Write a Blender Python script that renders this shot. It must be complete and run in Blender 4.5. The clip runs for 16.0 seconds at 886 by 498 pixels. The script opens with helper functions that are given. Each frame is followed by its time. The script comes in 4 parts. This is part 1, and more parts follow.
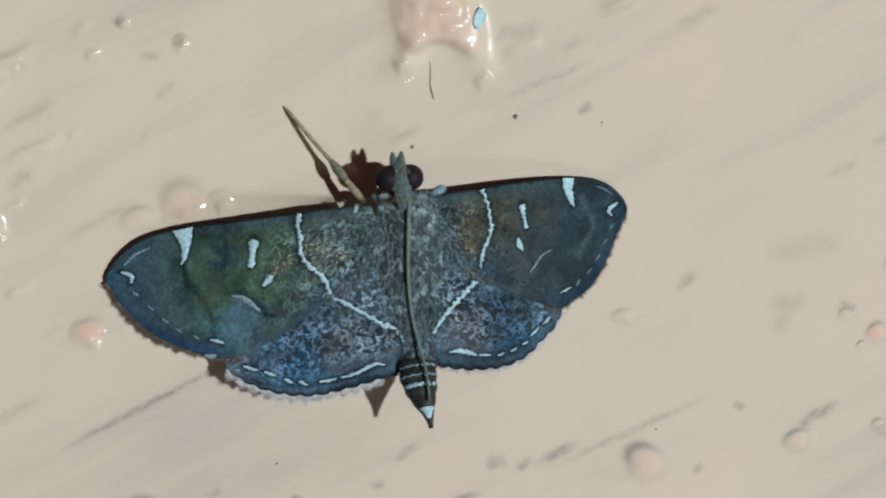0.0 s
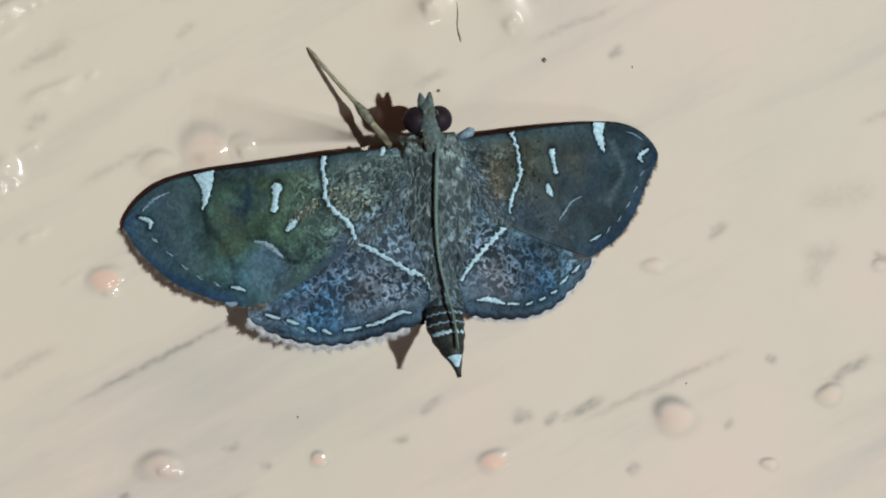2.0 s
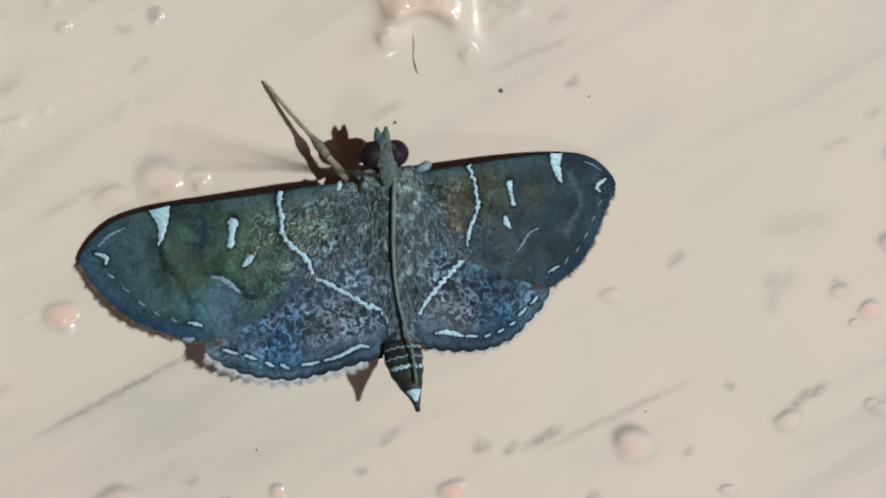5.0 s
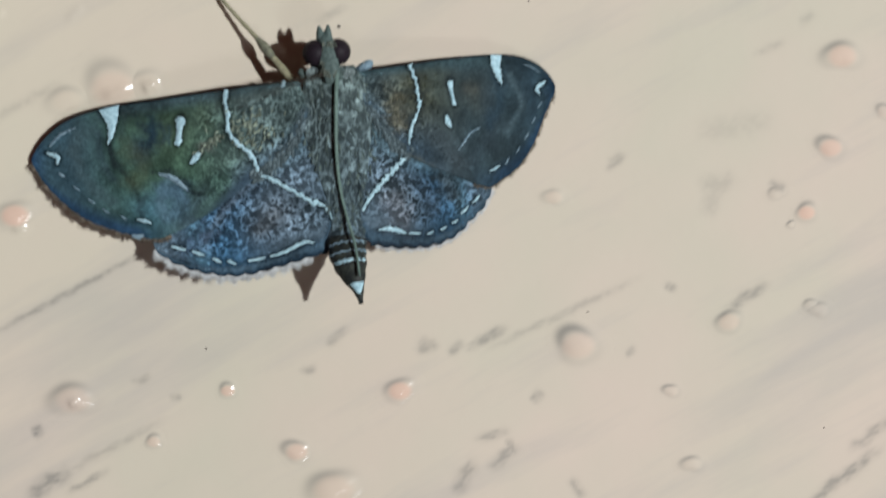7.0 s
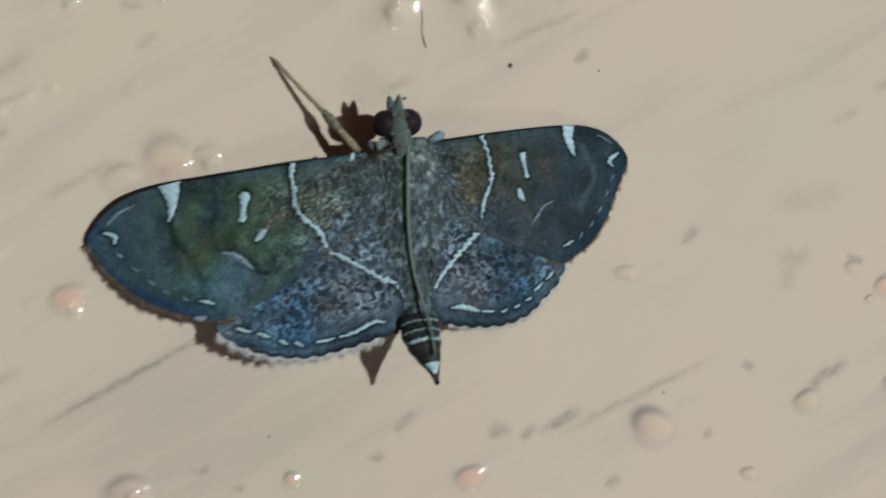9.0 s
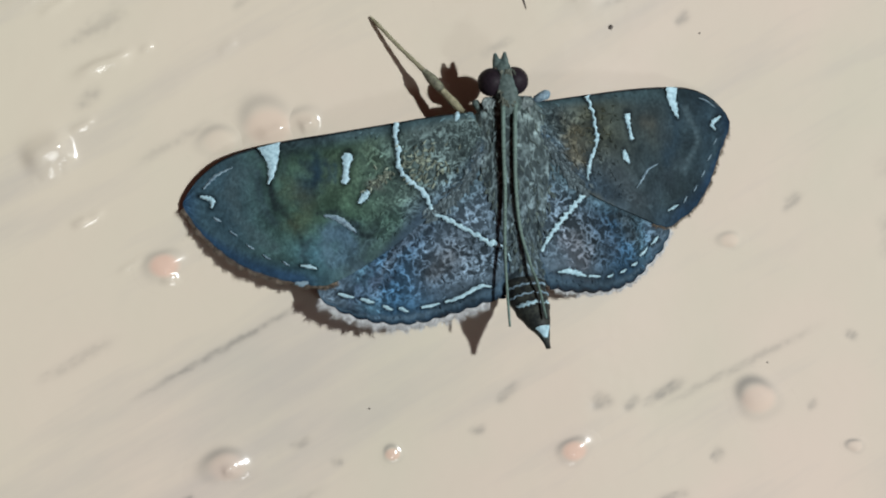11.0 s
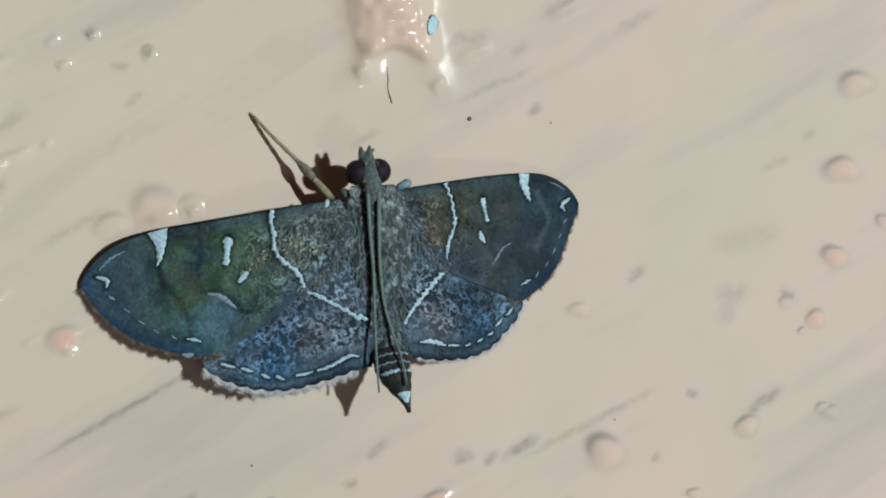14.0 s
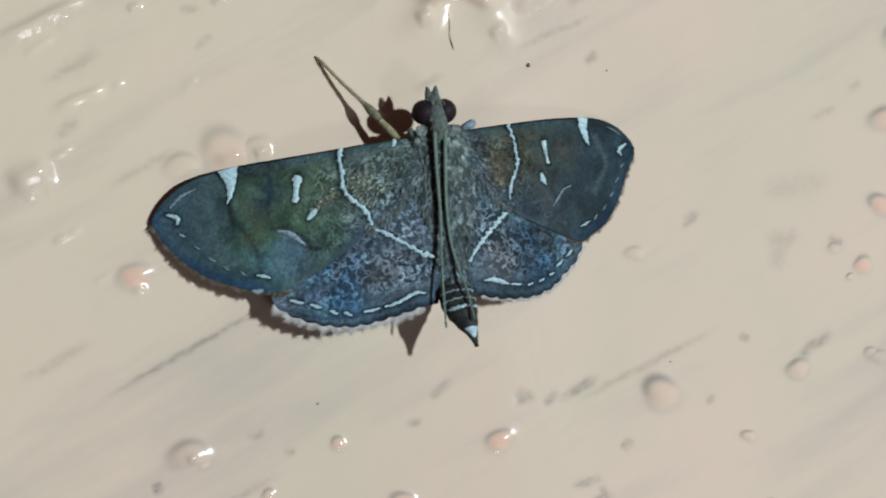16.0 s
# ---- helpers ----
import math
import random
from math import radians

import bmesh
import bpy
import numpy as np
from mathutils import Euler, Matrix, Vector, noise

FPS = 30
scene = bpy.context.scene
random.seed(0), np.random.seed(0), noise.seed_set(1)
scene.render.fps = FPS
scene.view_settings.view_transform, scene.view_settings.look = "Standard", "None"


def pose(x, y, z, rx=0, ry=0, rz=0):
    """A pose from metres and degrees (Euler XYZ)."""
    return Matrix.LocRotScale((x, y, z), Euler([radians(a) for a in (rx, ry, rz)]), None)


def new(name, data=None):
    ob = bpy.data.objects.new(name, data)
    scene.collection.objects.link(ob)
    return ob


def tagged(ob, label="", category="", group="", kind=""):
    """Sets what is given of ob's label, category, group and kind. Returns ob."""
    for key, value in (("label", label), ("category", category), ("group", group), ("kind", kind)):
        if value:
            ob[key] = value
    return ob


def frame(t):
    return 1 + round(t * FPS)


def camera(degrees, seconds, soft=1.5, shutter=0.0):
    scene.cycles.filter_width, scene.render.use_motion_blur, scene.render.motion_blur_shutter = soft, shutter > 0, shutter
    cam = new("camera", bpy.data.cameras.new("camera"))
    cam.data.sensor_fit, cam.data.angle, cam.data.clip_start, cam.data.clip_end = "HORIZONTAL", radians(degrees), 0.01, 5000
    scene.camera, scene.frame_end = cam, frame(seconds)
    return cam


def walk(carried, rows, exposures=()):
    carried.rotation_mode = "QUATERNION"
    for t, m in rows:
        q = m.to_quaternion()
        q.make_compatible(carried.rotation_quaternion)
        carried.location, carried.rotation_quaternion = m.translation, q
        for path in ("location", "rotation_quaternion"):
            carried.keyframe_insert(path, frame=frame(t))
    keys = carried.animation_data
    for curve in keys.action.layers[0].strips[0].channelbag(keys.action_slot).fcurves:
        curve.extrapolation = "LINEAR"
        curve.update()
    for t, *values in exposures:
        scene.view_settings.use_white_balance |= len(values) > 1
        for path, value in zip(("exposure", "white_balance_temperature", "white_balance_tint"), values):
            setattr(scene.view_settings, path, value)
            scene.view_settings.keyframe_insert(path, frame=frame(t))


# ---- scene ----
MM = 0.001


def aim(t, x, y, z, yaw, pitch, roll):
    """A row of the path from millimetres and degrees; the wall is the plane y = 0."""
    return t, pose(x * MM, y * MM, z * MM, 90 + pitch, 0, yaw) @ pose(0, 0, 0, 0, 0, roll)


# ---- camera: hand-held phone a hand's width from the wall ----
cam = camera(20, 16.0, soft=2.0, shutter=0.6)
PATH = [
    (0, -6.836, -112.968, 17.106, -4.824, -8.541, -0.140),
    (0.5, -9.774, -113.191, 16.445, -5.744, -8.355, -0.036),
    (1, -8.899, -112.606, 15.187, -5.409, -8.079, -0.038),
    (1.5, -8.559, -112.036, 13.252, -5.379, -7.656, 0.036),
    (2, -10.128, -110.391, 12.014, -6.023, -7.338, 0.123),
    (2.5, -11.072, -110.246, 11.646, -6.410, -7.160, 0.044),
    (3, -7.878, -107.059, 14.728, -6.097, -8.592, 0.017),
    (3.5, -9.981, -106.709, 12.343, -6.557, -7.603, 0.036),
    (4, -9.690, -106.993, 14.528, -6.612, -8.399, -0.030),
    (4.2, -9.933, -107.591, 14.407, -6.682, -8.296, 0.002),
    (6.3, -9.593, -114.882, 18.976, -7.331, -9.399, -0.537),
    (6.5, -8.378, -116.015, 16.018, -6.596, -8.607, -0.706),
    (7, -6.701, -113.738, 7.520, -6.331, -6.470, -0.657),
    (7.5, -13.875, -104.160, -0.676, -8.517, -3.395, -0.735),
    (8, -12.253, -97.713, 3.472, -7.931, -4.232, -0.962),
    (8.5, -12.096, -101.910, 6.568, -7.764, -4.387, -1.306),
    (9, -14.422, -108.408, 4.000, -9.047, -3.045, -1.323),
    (9.2, -18.744, -110.943, -2.077, -9.661, -0.856, -1.511),
    (11.3, -23.630, -103.643, -1.696, -12.277, -0.736, -1.675),
    (11.5, -24.222, -104.293, 0.457, -12.791, -1.691, -1.546),
    (12, -25.794, -106.037, -0.927, -13.269, -1.087, -1.598),
    (12.5, -24.205, -107.741, -0.628, -12.781, -0.747, -1.809),
    (13, -22.788, -109.933, -0.603, -12.426, -0.654, -1.765),
    (13.5, -23.090, -113.732, 0.509, -12.449, -0.575, -2.002),
    (14, -19.453, -116.572, 2.027, -11.612, -0.982, -2.047),
    (14.5, -24.293, -118.696, -2.235, -12.638, 0.420, -2.169),
    (15, -24.653, -119.432, -2.431, -12.769, 0.560, -2.210),
    (15.5, -25.090, -118.130, -4.600, -13.172, 1.209, -2.207),
    (16, -27.279, -116.884, -5.796, -13.786, 1.497, -2.243),
]
walk(cam, [aim(*row) for row in PATH], exposures=[(0, -0.06, 6500, 10), (0.5, 0.04, 6500, 10), (1.5, 0.05, 6500, 10), (2.5, 0.11, 6500, 10), (4.2, 0.14, 6500, 10), (6.5, -0.12, 6500, 10), (7.0, 0.05, 6500, 10), (7.5, 0.13, 6500, 10), (8.0, 0.1, 6500, 10), (8.5, -0.22, 6650, 10), (9.2, -0.28, 6750, 10), (11.3, 0.1, 6500, 10), (12.5, 0.06, 6500, 10), (14.0, -0.1, 6500, 10), (16, -0.02, 6500, 10)])

# ---- light: a small hand torch at one side, a weak unseen lamp added below, dim room ----
world = bpy.data.worlds.new("dim_room")
scene.world = world
world.use_nodes = True
world.node_tree.nodes["Background"].inputs["Color"].default_value = (1.0, 0.42, 0.34, 1)
world.node_tree.nodes["Background"].inputs["Strength"].default_value = 0.06


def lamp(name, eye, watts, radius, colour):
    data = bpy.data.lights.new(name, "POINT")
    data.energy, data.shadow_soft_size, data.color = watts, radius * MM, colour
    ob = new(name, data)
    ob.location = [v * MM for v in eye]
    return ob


lamp("torch", (530, -1000, 72), 52.5, 14.0, (0.95, 0.985, 1.0))
# unseen lamp, added so the lower sides of bumps and ridges glint
lamp("glint_lamp", (130, -430, -230), 0.85, 38.0, (0.93, 0.97, 1.0))


# ---- materials ----
def material(name, colour, rough=0.5, metal=0.0, coat=0.0):
    m = bpy.data.materials.new(name)
    m.use_nodes = True
    b = m.node_tree.nodes["Principled BSDF"]
    b.inputs["Base Color"].default_value = (*colour, 1)
    b.inputs["Roughness"].default_value = rough
    b.inputs["Metallic"].default_value = metal
    b.inputs["Coat Weight"].default_value = coat
    return m, m.node_tree, b


def node(tree, kind, **values):
    n = tree.nodes.new(kind)
    for key, v in values.items():
        n.inputs[key].default_value = v
    return n


def noise_node(tree, scale, detail=3.0, rough=0.55, stretch=None, turn=0.0):
    co = node(tree, "ShaderNodeNewGeometry")
    spin = node(tree, "ShaderNodeMapping")
    spin.inputs["Rotation"].default_value = (0, radians(turn), 0)
    mp = node(tree, "ShaderNodeMapping")
    mp.inputs["Scale"].default_value = stretch or (1, 1, 1)
    n = node(tree, "ShaderNodeTexNoise", Scale=scale, Detail=detail, Roughness=rough)
    tree.links.new(co.outputs["Position"], spin.inputs["Vector"])
    tree.links.new(spin.outputs["Vector"], mp.inputs["Vector"])
    tree.links.new(mp.outputs["Vector"], n.inputs["Vector"])
    return n


def ramp(tree, source, low, high, a, b):
    r = tree.nodes.new("ShaderNodeMapRange")
    r.inputs["From Min"].default_value, r.inputs["From Max"].default_value = low, high
    r.inputs["To Min"].default_value, r.inputs["To Max"].default_value = a, b
    tree.links.new(source, r.inputs["Value"])
    return r.outputs["Result"]


def mix(tree, factor, a, b, blend="MIX"):
    m = tree.nodes.new("ShaderNodeMix")
    m.data_type, m.blend_type = "RGBA", blend
    for slot, v in ((0, factor), (6, a), (7, b)):
        if isinstance(v, bpy.types.NodeSocket):
            tree.links.new(v, m.inputs[slot])
        else:
            m.inputs[slot].default_value = v if slot == 0 else (*v, 1)
    return m.outputs[2]


def bump(tree, b, height, distance, strength=1.0):
    n = node(tree, "ShaderNodeBump", Strength=strength, Distance=distance * MM)
    tree.links.new(height, n.inputs["Height"])
    tree.links.new(n.outputs["Normal"], b.inputs["Normal"])


def wall_paint():
    m, tree, b = material("gloss_wall_paint", (0.6, 0.5, 0.39), 0.3)
    big = noise_node(tree, 90, 3)
    streak = noise_node(tree, 240, 5, 0.62, (0.14, 1, 1), 27)
    fine = noise_node(tree, 2600, 3)
    tint = mix(tree, ramp(tree, big.outputs["Fac"], 0.35, 0.68, 0, 1), (0.618, 0.535, 0.45), (0.564, 0.53, 0.43))
    place = tree.nodes.new("ShaderNodeNewGeometry")
    split = tree.nodes.new("ShaderNodeSeparateXYZ")
    tree.links.new(place.outputs["Position"], split.inputs["Vector"])
    # the paint turns yellower and slightly lighter towards the upper left
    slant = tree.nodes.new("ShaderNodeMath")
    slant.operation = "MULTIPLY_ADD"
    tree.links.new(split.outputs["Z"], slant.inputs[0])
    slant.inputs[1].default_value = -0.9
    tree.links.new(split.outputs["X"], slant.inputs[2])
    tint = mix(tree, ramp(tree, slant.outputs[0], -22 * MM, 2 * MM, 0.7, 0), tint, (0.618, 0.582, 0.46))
    smear = ramp(tree, streak.outputs["Fac"], 0.5, 0.68, 0, 0.5)
    tint = mix(tree, smear, tint, (0.42, 0.4, 0.375))
    dirt = tree.nodes.new("ShaderNodeAttribute")
    dirt.attribute_name = "dirt"
    tint = mix(tree, dirt.outputs["Fac"], tint, (0.21, 0.205, 0.19))
    worn = tree.nodes.new("ShaderNodeAttribute")
    worn.attribute_name = "worn"
    tint = mix(tree, worn.outputs["Fac"], tint, (0.68, 0.47, 0.37))
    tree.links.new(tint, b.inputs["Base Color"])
    # glossy where the paint was laid on thick, satin where it was brushed out towards one side
    sway = tree.nodes.new("ShaderNodeMath")
    sway.operation = "MULTIPLY_ADD"
    tree.links.new(big.outputs["Fac"], sway.inputs[0])
    sway.inputs[1].default_value = 8 * MM
    tree.links.new(split.outputs["X"], sway.inputs[2])
    satin = ramp(tree, sway.outputs[0], 7 * MM, 14 * MM, 0.135, 0.5)
    tree.links.new(satin, b.inputs["Roughness"])
    tree.links.new(ramp(tree, sway.outputs[0], 3 * MM, 10 * MM, 0.3, 0.05), b.inputs["Specular IOR Level"])
    both = tree.nodes.new("ShaderNodeMath")
    both.operation = "MULTIPLY_ADD"
    tree.links.new(fine.outputs["Fac"], both.inputs[0])
    both.inputs[1].default_value = 0.12
    tree.links.new(streak.outputs["Fac"], both.inputs[2])
    bump(tree, b, both.outputs[0], 0.009)
    return m


def wing_stuff(name, rough=0.62, grain=1.0, worms=(1, 1, 1)):
    """Overlapping scales: the colour of the place, broken up at two sizes."""
    m, tree, b = material(name, (0.06, 0.07, 0.06), rough)
    hue = tree.nodes.new("ShaderNodeAttribute")
    hue.attribute_name = "hue"
    blotch = noise_node(tree, 3200, 4, 0.65)
    blotch.inputs["Distortion"].default_value = 1.2
    grains = noise_node(tree, 9000, 2, 0.6, (1, 1, 0.6))
    light = ramp(tree, blotch.outputs["Fac"], 0.32, 0.68, 0.84, 1.33)
    fine = ramp(tree, grains.outputs["Fac"], 0.3, 0.7, 1 - 0.2 * grain, 1 + 0.2 * grain)

    def sums(kind, a, c):
        m = tree.nodes.new("ShaderNodeMath")
        m.operation = kind
        for k, v in enumerate((a, c)):
            if isinstance(v, bpy.types.NodeSocket):
                tree.links.new(v, m.inputs[k])
            else:
                m.inputs[k].default_value = v
        return m.outputs[0]

    # worm-like rows of pale scales where the marl attribute asks for them
    curl = noise_node(tree, 2500, 2.5, 0.55, worms)
    curl.inputs["Distortion"].default_value = 0.35
    crest = sums("ABSOLUTE", sums("SUBTRACT", curl.outputs["Fac"], 0.5), 0)
    line = ramp(tree, crest, 0.0, 0.085, 1, 0)
    broken = noise_node(tree, 1500, 2, 0.6)
    pale = sums("MULTIPLY", line, ramp(tree, broken.outputs["Fac"], 0.38, 0.6, 0.25, 1))
    marl = tree.nodes.new("ShaderNodeAttribute")
    marl.attribute_name = "marl"
    gain = sums("ADD", 1.0, sums("MULTIPLY", marl.outputs["Fac"], sums("SUBTRACT", sums("MULTIPLY", pale, 2.9), 0.6)))
    both = tree.nodes.new("ShaderNodeMath")
    both.operation = "MULTIPLY"
    tree.links.new(sums("MULTIPLY", light, gain), both.inputs[0])
    tree.links.new(fine, both.inputs[1])
    scale = tree.nodes.new("ShaderNodeVectorMath")
    scale.operation = "SCALE"
    tree.links.new(hue.outputs["Color"], scale.inputs[0])
    tree.links.new(both.outputs[0], scale.inputs["Scale"])
    tree.links.new(scale.outputs[0], b.inputs["Base Color"])
    b.inputs["Specular IOR Level"].default_value = 0.14
    b.inputs["Specular Tint"].default_value = (0.6, 0.85, 1.0, 1)
    bump(tree, b, grains.outputs["Fac"], 0.004)
    return m


def speckled(name, colour, other, scale, rough=0.5, depth=0.02):
    m, tree, b = material(name, colour, rough)
    n = noise_node(tree, scale, 4, 0.6)
    b.inputs["Specular IOR Level"].default_value = 0.22
    tree.links.new(mix(tree, ramp(tree, n.outputs["Fac"], 0.4, 0.64, 0, 1), colour, other), b.inputs["Base Color"])
    bump(tree, b, n.outputs["Fac"], depth)
    return m


PAINT = wall_paint()
WING = wing_stuff("wing_scales")
FUR = wing_stuff("body_fur", 0.7, 0.9, (1, 1, 0.6))
WHITE = speckled("white_scales", (0.44, 0.66, 0.74), (0.26, 0.43, 0.51), 7000, 0.55)
FAINT = speckled("faint_white_scales", (0.24, 0.36, 0.43), (0.1, 0.165, 0.22), 7000, 0.55)
CILIA = speckled("dark_cilia", (0.085, 0.074, 0.058), (0.2, 0.172, 0.135), 5000, 0.75)
PALE_CILIA = speckled("pale_cilia", (0.6, 0.64, 0.65), (0.42, 0.44, 0.44), 5000, 0.75)
EYE = speckled("compound_eye", (0.013, 0.01, 0.014), (0.021, 0.015, 0.021), 9000, 0.55, 0.004)
EYE.node_tree.nodes["Principled BSDF"].inputs["Specular IOR Level"].default_value = 0.12
LEG = speckled("leg_scales", (0.31, 0.3, 0.2), (0.19, 0.185, 0.125), 6000, 0.5)
UNDERSIDE = speckled("antenna_underside", (0.022, 0.02, 0.016), (0.04, 0.036, 0.028), 9000, 0.6)
SHIN = speckled("shin_scales", (0.2, 0.21, 0.15), (0.1, 0.105, 0.08), 6000, 0.5)
FEELER = speckled("antenna_scales", (0.14, 0.22, 0.195), (0.085, 0.13, 0.115), 9000, 0.55)
HEAD = speckled("head_scales", (0.1, 0.145, 0.138), (0.048, 0.075, 0.072), 5000, 0.65, 0.03)
BELLY = speckled("abdomen_scales", (0.013, 0.017, 0.018), (0.038, 0.045, 0.038), 4500, 0.5, 0.02)
CHIP = speckled("pale_blue_underpaint", (0.42, 0.66, 0.7), (0.36, 0.58, 0.63), 2500, 0.4)
SPECK = speckled("dark_grit", (0.1, 0.09, 0.082), (0.19, 0.17, 0.15), 8000, 0.4)


# ---- mesh helpers ----
def mesh_of(name, verts, faces, mat, smooth=True, **attributes):
    me = bpy.data.meshes.new(name)
    me.from_pydata([tuple(c * MM for c in v) for v in verts], [], faces)
    me.materials.append(mat)
    for key, values in attributes.items():
        if len(values) and np.ndim(values[0]):
            at = me.attributes.new(key, "FLOAT_COLOR", "POINT")
            at.data.foreach_set("color", np.c_[np.array(values, float), np.ones(len(values))].ravel())
        else:
            at = me.attributes.new(key, "FLOAT", "POINT")
            at.data.foreach_set("value", np.array(values, float))
    me.polygons.foreach_set("use_smooth", [smooth] * len(me.polygons))
    me.update()
    return me


def part(name, me, parent, label=""):
    ob = new(name, me)
    ob.parent = parent
    return tagged(ob, label) if label else ob


def spline(points, n):
    """n places evenly spaced by length on a smooth curve through the points."""
    p = np.array(points, float)
    p = np.vstack([2 * p[0] - p[1], p, 2 * p[-1] - p[-2]])
    out = []
    for i in range(1, len(p) - 2):
        for s in np.linspace(0, 1, 16, endpoint=False):
            a, b, c, d = p[i - 1 : i + 3]
            out.append(0.5 * (2 * b + (c - a) * s + (2 * a - 5 * b + 4 * c - d) * s * s + (3 * b - a - 3 * c + d) * s**3))
    out = np.array(out + [p[-2]])
    run = np.r_[0, np.cumsum(np.linalg.norm(np.diff(out, axis=0), axis=1))]
    at = np.linspace(0, run[-1], n)
    return np.stack([np.interp(at, run, out[:, k]) for k in range(out.shape[1])], 1)


def tube(points, radii, sides=10, flat=1.0):
    """A smooth closed tube through 3D points, in millimetres; flat squashes it towards the wall."""
    p, n = np.array(points, float), len(points)
    verts, faces = [], []
    for i in range(n):
        d = p[min(i + 1, n - 1)] - p[max(i - 1, 0)]
        d /= np.linalg.norm(d)
        side = np.cross(d, (0, -1, 0))
        side = side / np.linalg.norm(side) if np.linalg.norm(side) > 1e-6 else np.array((1.0, 0, 0))
        up = np.cross(side, d)
        for k in range(sides):
            a = 2 * math.pi * k / sides
            verts.append(p[i] + radii[i] * (math.cos(a) * side + flat * math.sin(a) * up))
    for i in range(n - 1):
        for k in range(sides):
            j = (k + 1) % sides
            faces.append((i * sides + k, i * sides + j, (i + 1) * sides + j, (i + 1) * sides + k))
    faces += [tuple(range(sides)), tuple(range(n * sides - 1, (n - 1) * sides - 1, -1))]
    return verts, faces


def lattice(x, z, seed):
    """Smooth noise from -1 to 1 on arrays."""
    rng = np.random.RandomState(seed)
    table = rng.uniform(-1, 1, (64, 64))
    i, j = np.floor(x).astype(int), np.floor(z).astype(int)
    u, v = x - i, z - j
    u, v = u * u * (3 - 2 * u), v * v * (3 - 2 * v)
    a, b = table[i % 64, j % 64], table[(i + 1) % 64, j % 64]
    c, d = table[i % 64, (j + 1) % 64], table[(i + 1) % 64, (j + 1) % 64]
    return (a * (1 - u) + b * u) * (1 - v) + (c * (1 - u) + d * u) * v


